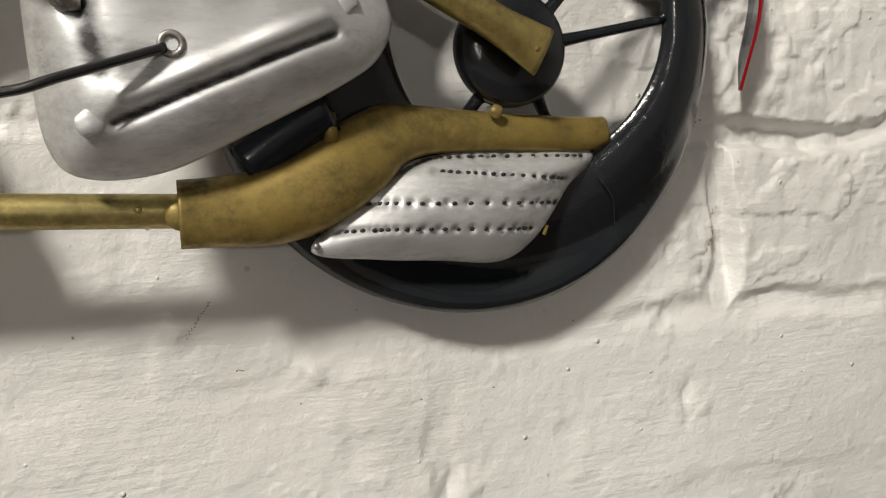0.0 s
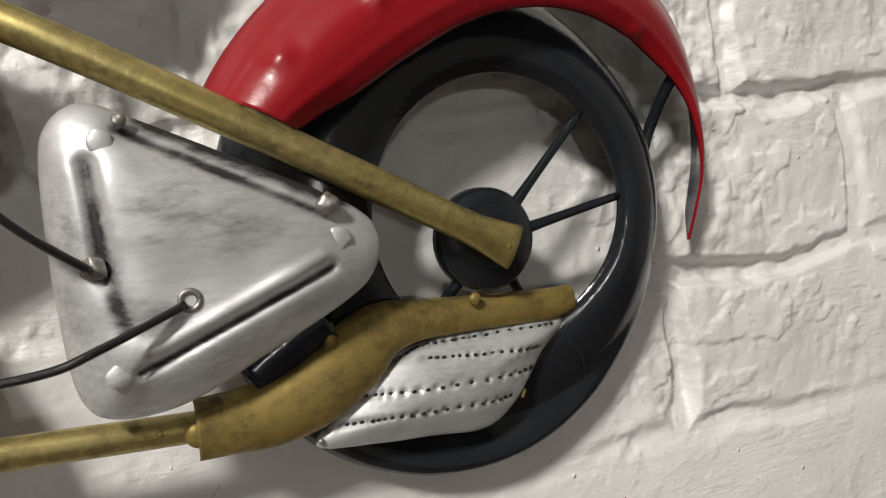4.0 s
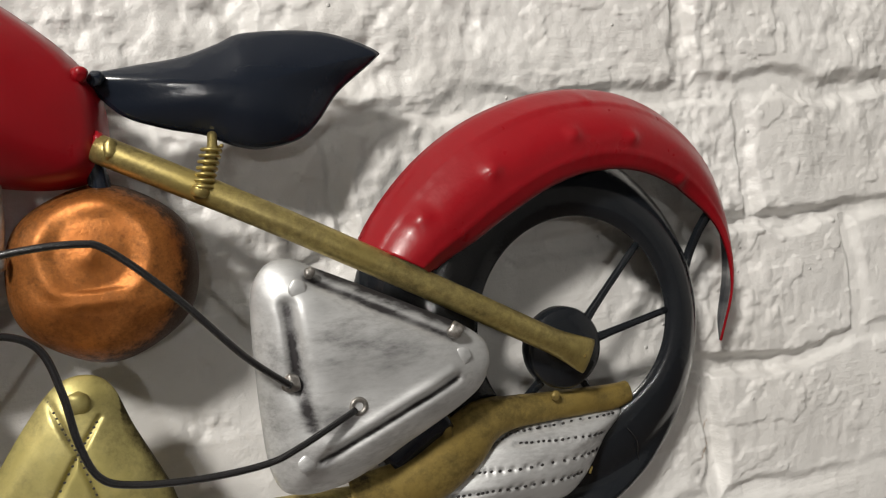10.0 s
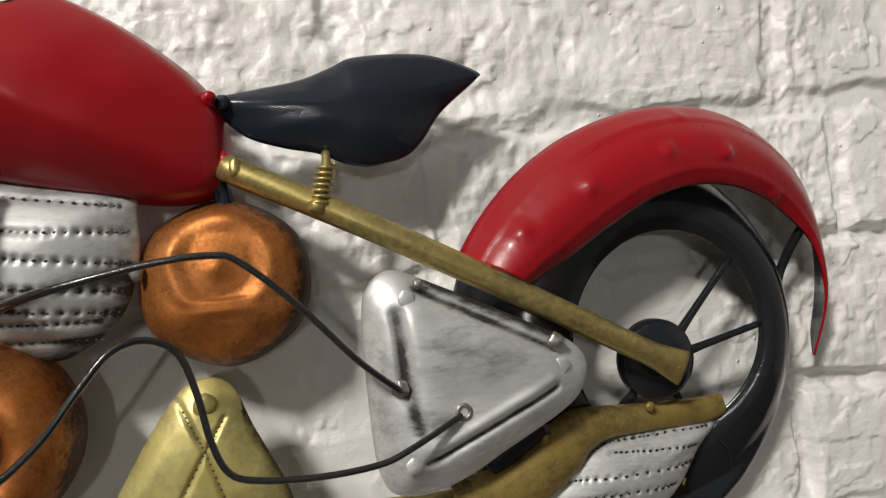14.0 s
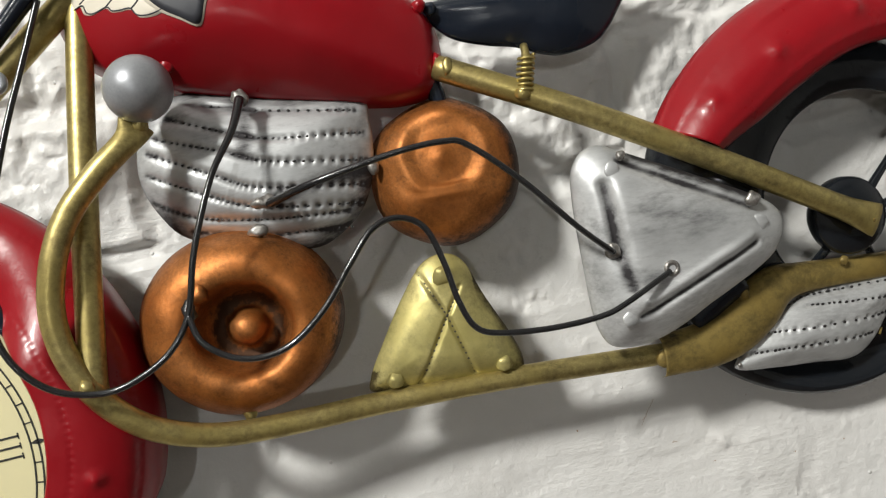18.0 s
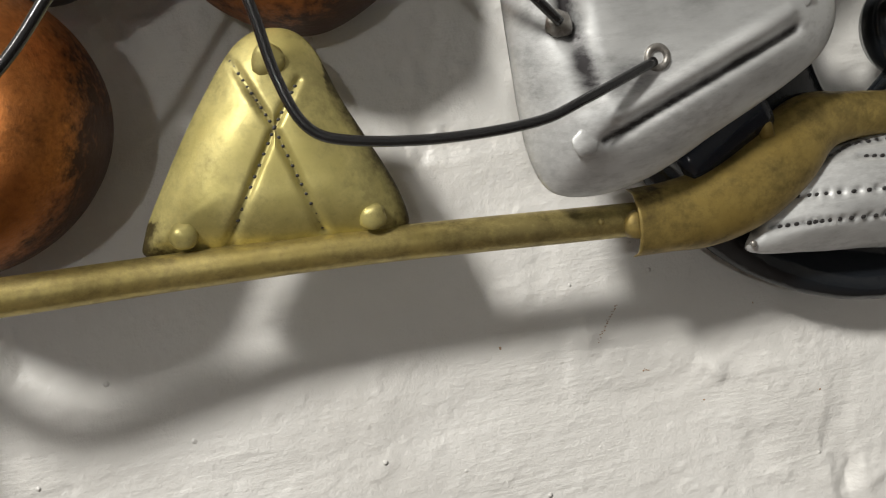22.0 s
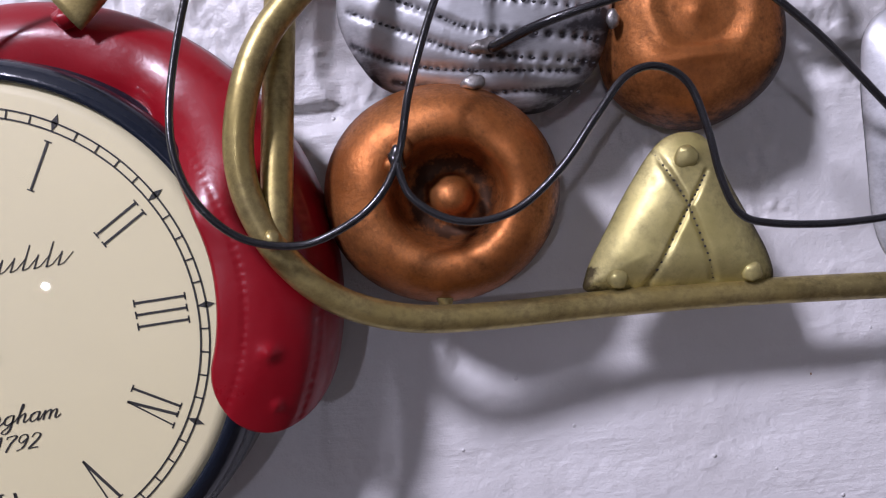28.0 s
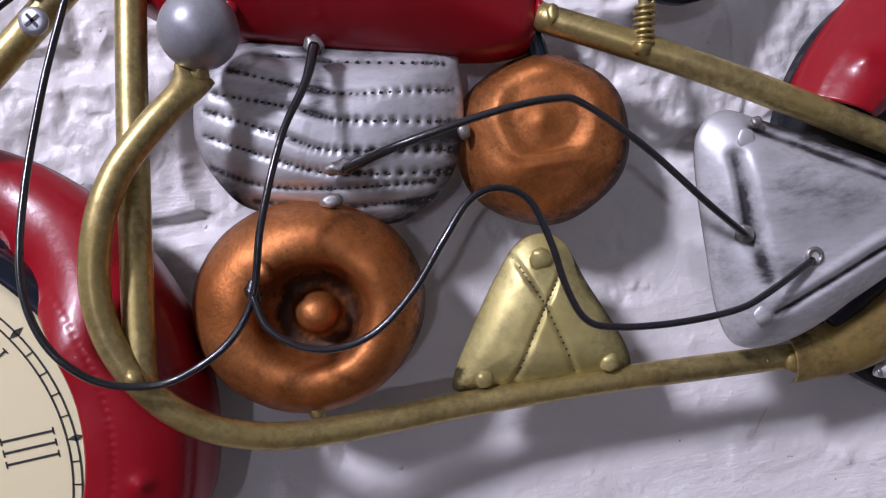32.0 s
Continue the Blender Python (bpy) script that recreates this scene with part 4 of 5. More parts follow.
# exhaust: brown pipe with a ribbed grille
def pipe_edge(x, z):
    return -0.0335 + 0.10 * (x - 0.02)


def ribbon(line, edge, bulge, sheet=0.001, across=14, per=10, dark_mask=None):
    """A pressed half-round sheet along a line of (x, z, half width)."""
    q = curve_points(line, per)
    bm = bmesh.new()
    layer = bm.verts.layers.float.new("dark_mask")
    sheets = []
    for off in (0.0, sheet):
        rows = []
        for i in range(len(q)):
            t = q[min(i + 1, len(q) - 1)] - q[max(i - 1, 0)]
            n = np.array((-t[1], t[0])) / np.hypot(t[0], t[1])
            row = []
            for k in range(across + 1):
                v = 2 * k / across - 1
                x, z = q[i][:2] + n * q[i][2] * v
                vert = bm.verts.new((x, edge(x, z) - bulge * (q[i][2] / 0.0105) * math.sqrt(max(1 - v * v, 0)) ** 0.8 + off, z))
                vert[layer] = dark_mask(x, z, v) if dark_mask else 0.0
                row.append(vert)
            rows.append(row)
        for a, b in zip(rows, rows[1:]):
            for k in range(across):
                bm.faces.new((a[k], a[k + 1], b[k + 1], b[k]))
        sheets.append(rows)
    f, g = sheets
    for i in range(len(q) - 1):
        for k in (0, across):
            bm.faces.new((f[i][k], f[i + 1][k], g[i + 1][k], g[i][k]))
    for k in range(across):
        for i in (0, len(q) - 1):
            bm.faces.new((f[i][k], f[i][k + 1], g[i][k + 1], g[i][k]))
    return bm


pipe_line = [(-0.0090, 1.4897, 0.0100), (0.004, 1.4895, 0.0105), (0.016, 1.4900, 0.0118), (0.030, 1.4938, 0.0130), (0.044, 1.5015, 0.0128), (0.056, 1.5090, 0.0106), (0.070, 1.5105, 0.0078), (0.090, 1.5093, 0.0068), (0.112, 1.5078, 0.0064), (0.128, 1.5068, 0.0062), (0.1375, 1.5078, 0.0052)]
exhaust = part("exhaust_pipe", ribbon(pipe_line, pipe_edge, 0.0075, 0.001, 16, 8, lambda x, z, v: 0.6 * max(0.0, abs(v) - 0.55) * (1.2 if v > 0 else 0.7) + 0.25 * (x < 0.0)), BRASS_DARK, bike, "brown antiqued brass exhaust pipe")
grille_line = [(0.1315, 1.5005), (0.100, 1.5025), (0.077, 1.503), (0.059, 1.4995), (0.042, 1.4875), (0.0285, 1.4752), (0.050, 1.4705), (0.071, 1.468), (0.088, 1.4655), (0.098, 1.4668), (0.107, 1.4725), (0.114, 1.480), (0.121, 1.489)]
GC = (0.082, 1.486)
GROWS = [[(0.032, 1.480), (0.041, 1.489), (0.053, 1.4955), (0.064, 1.4995), (0.076, 1.5015), (0.126, 1.4995)], [(0.070, 1.4975), (0.081, 1.4962), (0.119, 1.492)], [(0.043, 1.4885), (0.056, 1.488), (0.115, 1.484)], [(0.037, 1.4805), (0.055, 1.480), (0.104, 1.476)]]
grow_lines = [curve_points(r, 10) for r in GROWS]


def grille_near(x, z):
    p = np.array((x, z))
    return min(float(np.hypot(*(line - p).T).min()) for line in grow_lines)


def grille_height(x, z, s):
    return 0.0060 * rise(s, 0.8) + 0.0022 * rise(s, 1) - 0.0011 * math.exp(-(grille_near(x, z) / 0.0013) ** 2)


def grille_edge(x, z):
    return pipe_edge(x, z) - 0.0005


grille = part("exhaust_grille", shell(grille_line, grille_edge, grille_height, 56, 14, 0.001, GC, lambda x, z, s: 0.55 * math.exp(-(grille_near(x, z) / 0.0012) ** 2) + 0.35 * max(0.0, 1 - s * 5)), SILVER, bike, "ribbed silver exhaust grille")
grille_y = shell_surface(grille_line, grille_edge, grille_height, GC)
for r in GROWS:
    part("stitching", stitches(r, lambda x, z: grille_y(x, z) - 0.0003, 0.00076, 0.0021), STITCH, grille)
part("grille_tab", box((0.1115, -0.0240, 1.4745), (0.0013, 0.0006, 0.0036), (0, 25, 0), 0.0002), BRASS_DARK, grille)
bracket = part("exhaust_bracket", tube([(0.010, -0.030, 1.5025), (0.024, -0.031, 1.512), (0.036, -0.032, 1.519)], 0.0095, 24, 4), BLACK, bike, "black painted barrel behind the pipe")
part("bracket_pin", tube([(0.0365, -0.036, 1.5165), (0.0365, -0.038, 1.5080)], 0.0022, 10, 2), BRASS_DARK, bracket)
part("pipe_clamp", lathe([(0.0, -0.0425), (0.0036, -0.0425), (0.0042, -0.0415), (0.0042, -0.036), (0, -0.036)], (-0.0085, 1.4895), 28), BRASS_DARK, exhaust, "round brass washer")
blob("rivet_head", (-0.0195, -0.0410, 1.4920), 0.0011, BRASS, exhaust)
blob("rivet_head", (0.0920, -0.0330, 1.5155), 0.0023, BRASS_DARK, exhaust)
blob("rivet_head", (0.0300, grille_y(0.032, 1.477) - 0.0006, 1.4768), 0.0012, SOLDER, grille)

# horn
horn = part("horn", ball((-0.2098, -0.0610, 1.6470), 0.0134, (1, 1, 1), None, 48), PEARL, bike, "pearl grey round horn")
blob("weld", (-0.2125, -0.0600, 1.6335), 0.0036, BRASS, horn)

# cables
CAB = 0.0013
cables = (
    [(-0.173, -0.052, 1.638), (-0.178, -0.062, 1.624), (-0.188, -0.072, 1.607), (-0.199, -0.078, 1.580), (-0.2055, -0.078, 1.558), (-0.214, -0.079, 1.5455), (-0.226, -0.080, 1.538), (-0.240, -0.080, 1.5345), (-0.256, -0.082, 1.5385), (-0.267, -0.084, 1.549), (-0.2735, -0.082, 1.563), (-0.2750, -0.078, 1.580), (-0.2715, -0.070, 1.605), (-0.263, -0.060, 1.638), (-0.252, -0.054, 1.667), (-0.243, -0.050, 1.690)],
    [(-0.2060, -0.078, 1.557), (-0.203, -0.079, 1.546), (-0.193, -0.080, 1.538), (-0.181, -0.080, 1.5355), (-0.168, -0.080, 1.539), (-0.154, -0.080, 1.550), (-0.142, -0.079, 1.564), (-0.131, -0.077, 1.5755), (-0.120, -0.074, 1.578), (-0.110, -0.072, 1.572), (-0.105, -0.072, 1.557), (-0.102, -0.072, 1.540), (-0.097, -0.072, 1.528), (-0.087, -0.072, 1.5235), (-0.066, -0.072, 1.521), (-0.044, -0.072, 1.5215), (-0.031, -0.071, 1.525), (-0.008, -0.063, 1.5325)],
    [(-0.170, -0.051, 1.5935), (-0.150, -0.066, 1.598), (-0.117, -0.071, 1.6035), (-0.096, -0.072, 1.6045), (-0.086, -0.072, 1.601), (-0.067, -0.072, 1.583), (-0.047, -0.070, 1.560), (-0.031, -0.062, 1.5455)],
)
for k, line in enumerate(cables):
    r = [CAB] * len(line)
    if k != 1:
        r[0], r[1] = 0.0021, 0.0016
    cable = part("cable", tube(line, r, 12, 8), CABLE, bike, "thin black cable")
blob("weld", (-0.2060, -0.0745, 1.5575), 0.0030, CABLE, bike, "", (0.9, 0.9, 1.6))
blob("cable_clip", (-0.2485, -0.0755, 1.5370), 0.0030, BRASS, lower_tube, "", (1, 0.8, 1.1))

# front mudguard and clock
FGX, FGZ = -0.3448, 1.5228
FRONT_END = -33.0


def guard_profile(u, v):
    """It starts behind the clock case at the top and comes forward over the bezel at its lower end."""
    angle = 172 - (172 - FRONT_END) * u
    k = min(max((62 - angle) / 46, 0), 1)
    k = k * k * (3 - 2 * k)
    v = min(max(v, 0), 1)
    behind = -0.026 - 0.012 * math.sin(math.pi * v) ** 0.6
    before = -0.031 - 0.035 * math.sqrt(max(1 - v * v, 0)) ** 0.8
    stitch = 1 + 0.55 * math.sin(u * 620)
    before += stitch * (0.00020 * math.exp(-((v - 0.22) / 0.026) ** 2) + 0.00055 * math.exp(-((v - 0.83) / 0.026) ** 2))
    bumps = dents(u, v, ((-0.2570, 1.4985, 0.0030), (-0.2575, 1.4795, 0.0018)), angle, 0.0735 + 0.0383 * v, (FGX, FGZ))
    return behind + (before - behind) * k - bumps + 0.0006 * noise.noise(Vector((u * 12, v * 3, 5)))


guard = part("front_mudguard", band(172, FRONT_END, lambda u: 0.0735, lambda u: 0.1118, guard_profile, 420, 48, (FGX, FGZ), 0.001, 0.065), RED, bike, "red gloss-painted front mudguard")
guard.data.materials.append(BLACK)
blob("weld", (-0.3185, -0.0395, 1.6235), 0.0044, RED, guard, "", (1.2, 0.8, 0.8))

DX, DZ, DTURN, FACE = -0.3600, 1.5135, radians(2.2), -0.053
case = part("clock_case", lathe([(0.090, -0.004), (0.0985, -0.006), (0.1002, -0.012), (0.1002, -0.034), (0.0992, -0.038), (0.0975, -0.039), (0.0970, -0.041), (0.0984, -0.043), (0.0986, -0.047), (0.0972, -0.051), (0.0945, -0.0535), (0.0925, -0.0545), (0.0908, -0.0545), (0.0905, -0.0530), (0.0905, -0.050), (0.0, -0.050), (0.0, -0.004)], (DX, DZ), 144), BLACK, bike, "black glossy clock case with a stepped bezel")
part("dial", lathe([(0.0904, -0.0505), (0.0904, FACE + 0.0006), (0.086, FACE), (0.0, FACE)], (DX, DZ), 120), CREAM, case, "cream clock face")


def at_dial(hours, r):
    """A place on the face by clock hour and radius, with the way outwards."""
    a = math.pi / 2 - hours * math.pi / 6 + DTURN
    return DX + r * math.cos(a), DZ + r * math.sin(a), a


def flat_bars(quads, depth=0.00025, y=FACE):
    """Thin printed bars; quads: four corners (x, z) each."""
    bm = bmesh.new()
    for quad in quads:
        top = [bm.verts.new((x, y - depth, z)) for x, z in quad]
        bottom = [bm.verts.new((x, y + 0.0002, z)) for x, z in quad]
        bm.faces.new(top)
        for k in range(len(quad)):
            j = (k + 1) % len(quad)
            bm.faces.new((top[j], top[k], bottom[k], bottom[j]))
    return bm


def bar(p, q, width, width2=None):
    (x0, z0), (x1, z1) = p, q
    d = math.hypot(x1 - x0, z1 - z0)
    nx, nz = -(z1 - z0) / d / 2, (x1 - x0) / d / 2
    w2 = width if width2 is None else width2
    return [(x0 - nx * width, z0 - nz * width), (x1 - nx * w2, z1 - nz * w2), (x1 + nx * w2, z1 + nz * w2), (x0 + nx * width, z0 + nz * width)]


NUMERALS = ["XII", "I", "II", "III", "IIII", "V", "VI", "VII", "VIII", "IX", "X", "XI"]
GLYPH = {"I": 0.0042, "V": 0.0062, "X": 0.0070}
for hour, word in enumerate(NUMERALS):
    if hour == 4:
        word = "IV"
    x, z, a = at_dial(hour, 0.0650)
    ox, oz = math.cos(a), math.sin(a)
    tx, tz = math.sin(a), -math.cos(a)

    def put(u, v):
        return x + tx * u + ox * v, z + tz * u + oz * v

    quads, total = [], sum(GLYPH[g] for g in word)
    u = -total / 2
    H = 0.0090
    for g in word:
        w = GLYPH[g]
        m = u + w / 2
        if g == "I":
            quads += [bar(put(m, -H), put(m, H), 0.00085), bar(put(m - 0.0013, -H), put(m + 0.0013, -H), 0.0005), bar(put(m - 0.0013, H), put(m + 0.0013, H), 0.0005)]
        elif g == "V":
            quads += [bar(put(m - 0.0021, H), put(m, -H), 0.0010), bar(put(m + 0.0021, H), put(m, -H), 0.0005), bar(put(m - 0.0033, H), put(m - 0.001, H), 0.0005), bar(put(m + 0.001, H), put(m + 0.0033, H), 0.0005)]
        else:
            quads += [bar(put(m - 0.0024, H), put(m + 0.0024, -H), 0.0011), bar(put(m + 0.0024, H), put(m - 0.0024, -H), 0.0005)]
            quads += [bar(put(m + s1 * 0.0024 - 0.0012, s2 * H), put(m + s1 * 0.0024 + 0.0012, s2 * H), 0.0005) for s1 in (-1, 1) for s2 in (-1, 1)]
        u += w
    part("numeral", flat_bars(quads), INK, case, "", False)
for r in (0.0775, 0.0806):
    part("minute_ring", lathe([(r, FACE + 0.0002), (r, FACE - 0.0003), (r + 0.0006, FACE - 0.0003), (r + 0.0006, FACE + 0.0002)], (DX, DZ), 144, (1, 1), True), INK, case, "", False)
quads = []
for k in range(60):
    x0, z0, _ = at_dial(k / 5, 0.0777)
    x1, z1, _ = at_dial(k / 5, 0.0810)
    if k % 5:
        quads.append(bar((x0, z0), (x1, z1), 0.0005))
    else:
        xo, zo, a = at_dial(k / 5, 0.0840)
        xm, zm, _ = at_dial(k / 5, 0.0810)
        sx, sz = 0.0012 * math.sin(a), -0.0012 * math.cos(a)
        quads.append([(x0, z0), (xm + sx, zm + sz), (xo, zo), (xm - sx, zm - sz)])
part("minute_marks", flat_bars(quads, 0.0003), INK, case, "", False)
# pen strokes of the script letters: advance, then lines of (across, up) in heights of a small letter
SCRIPT = {
    "B": (2.0, [(0.75, 2.1), (0.7, 1.4), (0.6, 0.6), (0.35, 0.05), (-0.05, 0.0), (-0.25, 0.3)], [(-0.05, 1.2), (-0.2, 1.7), (0.3, 2.15), (1.1, 2.2), (1.5, 1.9), (1.3, 1.3), (0.75, 1.1), (1.4, 1.0), (1.55, 0.5), (1.1, 0.02), (0.6, 0.1)]),
    "i": (0.62, [(0, 0.5), (0.25, 1.0), (0.25, 0.25), (0.4, 0.02), (0.62, 0.4)], [(0.3, 1.42), (0.3, 1.56)]),
    "r": (0.72, [(0, 0.4), (0.2, 1.0), (0.2, 0)], [(0.2, 0.5), (0.4, 0.95), (0.6, 1.0), (0.68, 0.8)]),
    "m": (1.5, [(0, 0.4), (0.2, 1), (0.2, 0)], [(0.2, 0.5), (0.45, 0.95), (0.65, 0.9), (0.65, 0)], [(0.65, 0.5), (0.9, 0.95), (1.1, 0.9), (1.1, 0.2), (1.25, 0.02), (1.5, 0.4)]),
    "n": (1.05, [(0, 0.4), (0.2, 1), (0.2, 0)], [(0.2, 0.5), (0.45, 0.95), (0.65, 0.9), (0.65, 0.2), (0.8, 0.02), (1.05, 0.4)]),
    "g": (0.95, [(0.7, 0.85), (0.45, 1.0), (0.1, 0.7), (0.1, 0.2), (0.35, 0), (0.7, 0.35), (0.7, 1.0)], [(0.7, 0.9), (0.68, -0.5), (0.4, -0.95), (0.05, -0.75), (0.4, -0.3), (0.95, 0.4)]),
    "h": (1.05, [(0, 0.4), (0.3, 1.5), (0.32, 2.0), (0.2, 1.9), (0.18, 1.0), (0.18, 0)], [(0.18, 0.5), (0.45, 0.95), (0.65, 0.9), (0.65, 0.2), (0.8, 0.02), (1.05, 0.4)]),
    "a": (0.95, [(0.7, 0.85), (0.45, 1.0), (0.1, 0.7), (0.1, 0.2), (0.35, 0), (0.7, 0.4)], [(0.7, 1.0), (0.7, 0.2), (0.8, 0.02), (0.95, 0.4)]),
    "e": (0.7, [(0.08, 0.45), (0.5, 0.65), (0.5, 0.95), (0.25, 0.95), (0.08, 0.5), (0.15, 0.1), (0.4, 0), (0.7, 0.4)]),
    "s": (0.6, [(0, 0.3), (0.35, 1.0), (0.45, 0.5), (0.4, 0.1), (0.1, 0.05)]),
    "t": (0.6, [(0.25, 1.6), (0.22, 0.3), (0.35, 0.02), (0.6, 0.35)], [(0.05, 1.0), (0.5, 1.0)]),
    ".": (0.5, [(0.1, 0), (0.12, 0.14)]), " ": (0.7,),
    "1": (0.8, [(0.1, 1.3), (0.4, 1.7), (0.4, 0)]), "7": (1.0, [(0.1, 1.4), (0.15, 1.65), (0.85, 1.65), (0.5, 0.9), (0.3, 0)]),
    "9": (1.0, [(0.75, 1.2), (0.4, 0.8), (0.1, 1.1), (0.2, 1.6), (0.6, 1.65), (0.78, 1.2), (0.6, 0.3), (0.15, 0)]),
    "2": (1.0, [(0.1, 1.3), (0.3, 1.68), (0.75, 1.5), (0.6, 0.9), (0.1, 0.08), (0.5, 0.12), (0.85, 0.1)]),
}


def script(words, place, across, tall, turn):
    """Slanting pen script on the dial: thick strokes down, thin strokes up."""
    bars, at = [], 0.0
    c, s = math.cos(turn), math.sin(turn)
    for letter in words:
        for line in SCRIPT[letter][1:]:
            q = curve_points(line, 5) if len(line) > 2 else np.array(line)
            pts = []
            for a, b in q:
                u, v = (at + a) * across + b * tall * 0.5, b * tall
                pts.append((place[0] + u * c - v * s, place[1] + u * s + v * c))
            for k, (p, r) in enumerate(zip(pts, pts[1:])):
                steep = abs(q[k + 1][1] - q[k][1]) / (1e-6 + math.hypot(*(q[k + 1] - q[k])))
                down = q[k + 1][1] < q[k][1] or len(line) == 2
                bars.append(bar(p, r, 0.00062 if down and steep > 0.6 else 0.00034))
        at += SCRIPT[letter][0]
    return part("lettering", flat_bars(bars), INK, case, "", False)


script("Birmingham", (-0.3862, 1.4810), 0.0046, 0.0032, DTURN)
script("est. 1792", (-0.3755, 1.4718), 0.0045, 0.0032, DTURN)
# the maker's name, as plain slanted strokes
quads, pen = [], -0.043
rng = random.Random(5)
for word in (7, 10):
    for k in range(word):
        tall = 0.0120 if k == 0 else (0.0085 if rng.random() < 0.35 else 0.0048)
        c, s = math.cos(DTURN), math.sin(DTURN)
        base, wide = 0.0215, 0.0042 if k else 0.0062

        def ink(u, v):
            return DX + u * c - v * s, DZ + u * s + v * c
        top = ink(pen + tall * 0.5, base + tall)
        quads.append(bar(ink(pen, base), top, 0.00050, 0.00042))
        quads.append(bar(ink(pen, base), ink(pen + wide * 0.55, base + 0.0007), 0.00028))
        quads.append(bar(ink(pen + wide * 0.55, base + 0.0007), ink(pen + wide + 0.0019, base + 0.0040), 0.00024))
        pen += wide
    pen += 0.0042
part("name_strokes", flat_bars(quads), INK, case, "", False)


def hand(name, outline, y, turn, label):
    c, s = math.cos(turn), math.sin(turn)
    bm = bmesh.new()
    top = [bm.verts.new((DX + u * c - v * s, y, DZ + u * s + v * c)) for u, v in outline]
    low_side = [bm.verts.new((DX + u * c - v * s, y + 0.0006, DZ + u * s + v * c)) for u, v in outline]
    bm.faces.new(top)
    bm.faces.new(list(reversed(low_side)))
    for k in range(len(outline)):
        j = (k + 1) % len(outline)
        bm.faces.new((top[j], top[k], low_side[k], low_side[j]))
    return part(name, bm, BLACK, case, label, False)


long_hand = [(-0.0030, -0.0035), (0.0030, -0.0035), (0.0034, 0.0), (0.0018, 0.006), (0.0013, 0.030), (0.0036, 0.0500), (0.0016, 0.0570), (0.0007, 0.0815), (-0.0007, 0.0815), (-0.0016, 0.0570), (-0.0036, 0.0500), (-0.0013, 0.030), (-0.0018, 0.006), (-0.0034, 0.0)]
short_hand = [(-0.0030, -0.0035), (0.0030, -0.0035), (0.0034, 0.0), (0.0016, 0.006), (0.0012, 0.018)] + [(0.0064 * math.cos(a), 0.0250 + 0.0064 * math.sin(a)) for a in np.linspace(-1.2, 1.2, 7)] + [(0.0012, 0.036), (0.0, 0.047), (-0.0012, 0.036)] + [(-0.0064 * math.cos(a), 0.0250 + 0.0064 * math.sin(a)) for a in np.linspace(1.2, -1.2, 7)] + [(-0.0012, 0.018), (-0.0016, 0.006), (-0.0034, 0.0)]
hand("minute_hand", long_hand, -0.0580, -radians(7.2), "black long hand near twelve")
hand("hour_hand", short_hand, -0.0566, radians(57), "black short hand")
part("hand_pin", lathe([(0.0, -0.0606), (0.0020, -0.0603), (0.0026, -0.0594), (0.0026, FACE + 0.0005), (0, FACE + 0.0005)], (DX, DZ), 24), BRASS, case, "brass centre pin")
DOME = math.asin(0.0906 / 0.23)
glass = part("glass", lathe([(0.23 * math.sin(a), -0.0545 - 0.23 * (math.cos(a) - math.cos(DOME))) for a in np.linspace(DOME, 0.0, 18)], (DX, DZ), 96), GLASS, case, "clear domed clock glass")
glass.visible_shadow = False

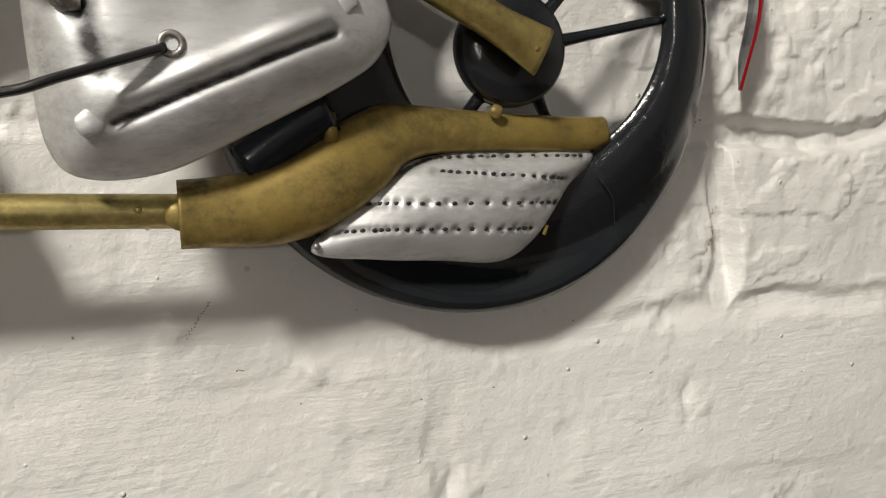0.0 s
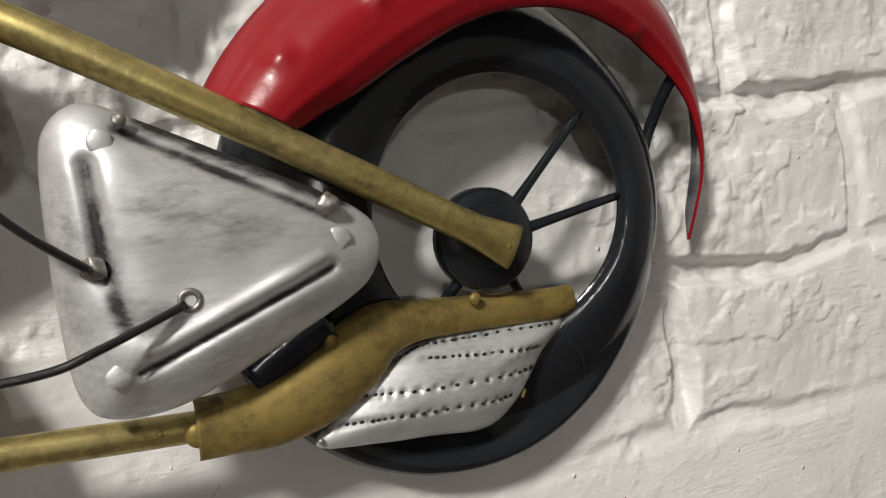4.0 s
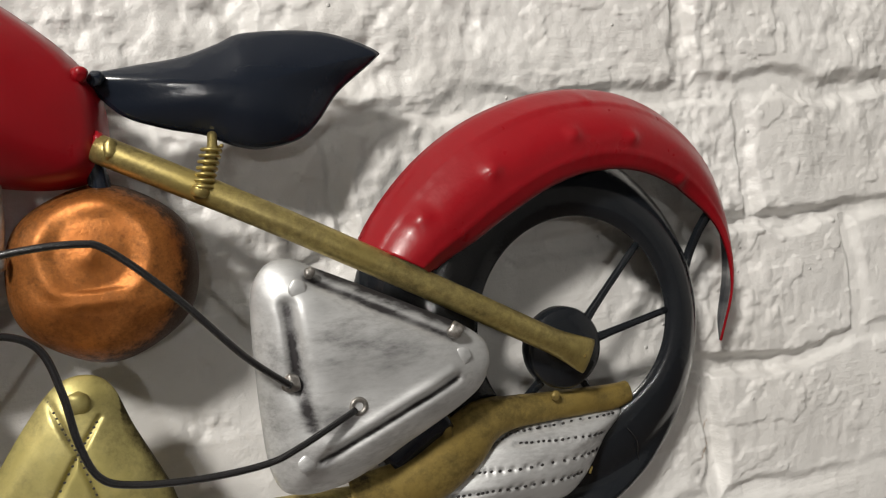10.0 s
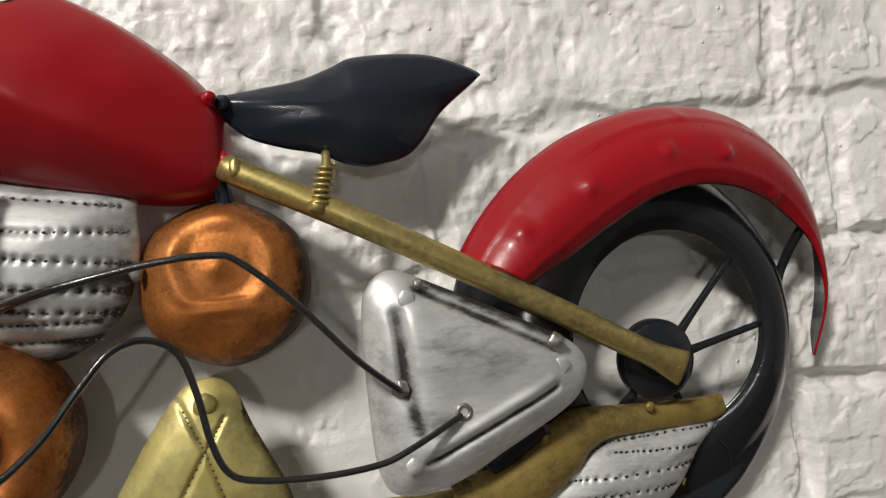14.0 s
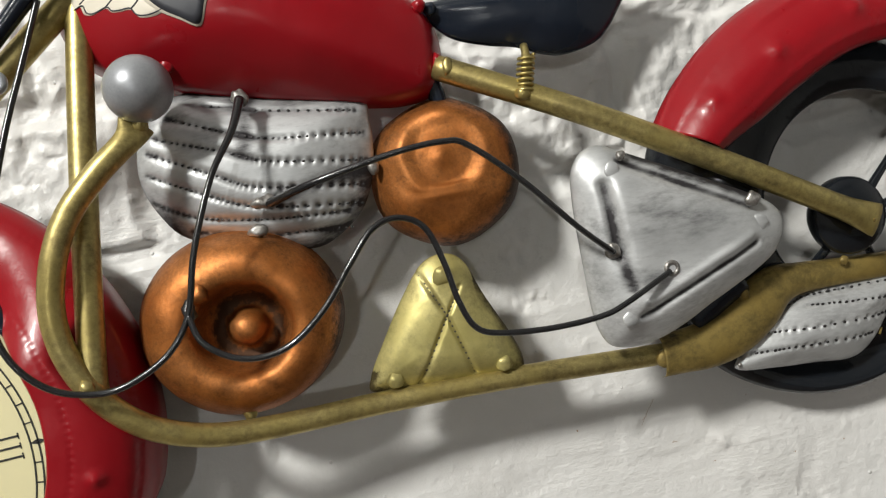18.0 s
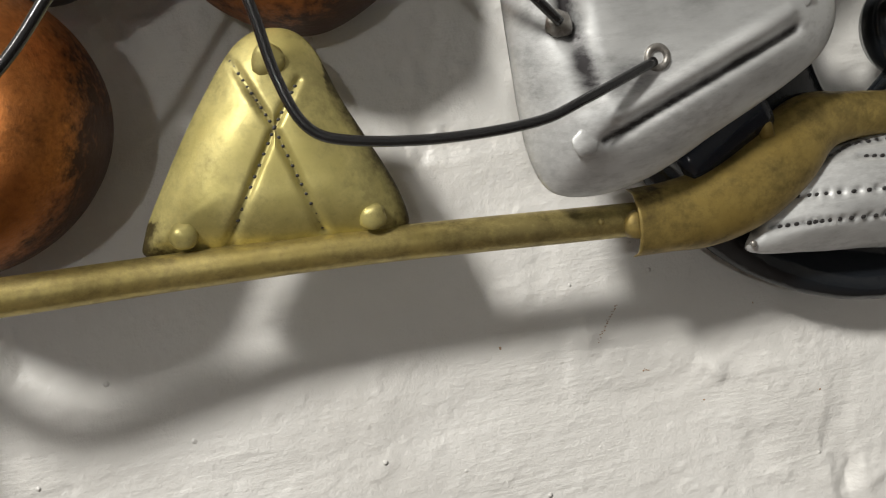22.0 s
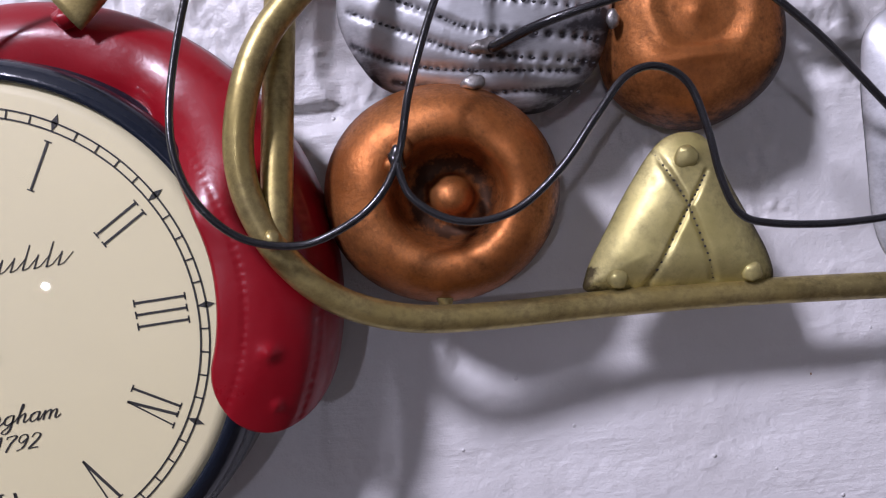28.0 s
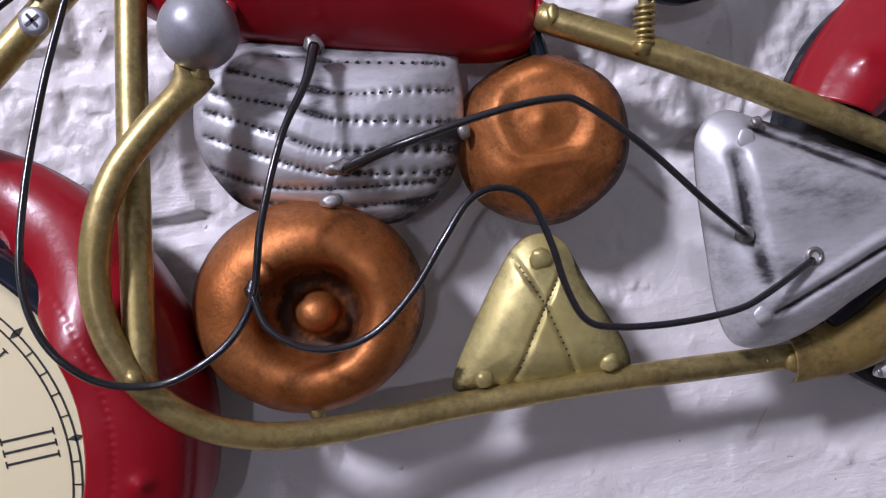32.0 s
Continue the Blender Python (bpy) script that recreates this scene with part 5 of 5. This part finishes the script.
# ---- screw that holds the clock ----
screw = new("wall_screw")
tagged(screw, "zinc-plated cross-head screw holding the clock to the wall", "screw")
part("screw_head", lathe([(0.0, -0.0545), (0.0030, -0.0548), (0.0048, -0.0540), (0.0050, -0.0532), (0.0025, -0.0500), (0, -0.0500)], (-0.2645, 1.6600), 32), STEEL, screw)
part("screw_shaft", tube([(-0.2645, -0.051, 1.66), (-0.2645, 0.02, 1.66)], 0.0022, 14, 2, False), STEEL, screw)
# the cross is not cut in: dark bars paint the shade of its hollow
part("cross_recess", flat_bars([bar((-0.2670, 1.6585), (-0.2620, 1.6615), 0.0012), bar((-0.2660, 1.6625), (-0.2630, 1.6575), 0.0012)], 0.0003, -0.0546), STITCH, screw, "", False)
# ---- rust marks on the paint ----
def rust_mark(x, z, run, climb, size, seed):
    """A broken streak of rust flakes bleeding through the paint, lying on the wall."""
    bm = bmesh.new()
    rng_mark = random.Random(seed)
    count = max(int(math.hypot(run, climb) / 0.0005), 2)
    for k in range(count):
        r = size * rng_mark.uniform(0.3, 1.0)
        u = x + run * k / count + rng_mark.uniform(-1.6, 1.6) * size
        w = z + climb * k / count + rng_mark.uniform(-1.6, 1.6) * size
        y = -float(wall_relief(np.array([u]), np.array([w]), int((w - LEVEL) // COURSE), *brick_span(u, w))[0])
        ball((u, y - 0.0001, w), r, (1.2, 0.25, 0.8), bm, 8)
    return part("rust_mark", bm, RUST, wall_north, "brown rust streak bleeding through the paint")


for x, z, run, climb, size in ((0.071, 1.3535, 0.021, 0.0025, 0.0008), (-0.011, 1.447, 0.009, 0.012, 0.0003), (0.295, 1.316, 0.007, 0.017, 0.0006), (0.195, 1.457, 0.011, 0.017, 0.0004), (0.192, 1.509, 0.004, 0.002, 0.0010), (-0.1915, 1.410, 0.002, 0, 0.0007), (0.004, 1.4335, 0.003, 0, 0.0003)):
    rust_mark(x, z, run, climb, size, int(x * 1000) + 900)
for x, z in ((0.047, 1.450), (0.068, 1.414), (0.097, 1.415), (0.025, 1.418), (0.166, 1.411), (0.283, 1.509), (0.132, 1.436), (0.224, 1.364), (0.241, 1.400), (0.206, 1.475), (0.253, 1.518), (0.212, 1.493), (0.118, 1.376), (-0.045, 1.452)):
    rust_mark(x, z, 0.0004, 0.0004, 0.00038, int(x * 1000) + 700)



# ---- bricks of the wall ----
for row in range(-6, 6):
    start = head_of(row) - 5 * BRICK
    for k in range(10):
        x0 = start + k * BRICK
        if x0 + BRICK < -0.85 or x0 > 0.80:
            continue
        near = -4 <= row <= 3 and x0 > -0.65 and x0 < 0.42
        brick_patch(row, x0, x0 + BRICK, 0.0015 if near else 0.008, wall_north)
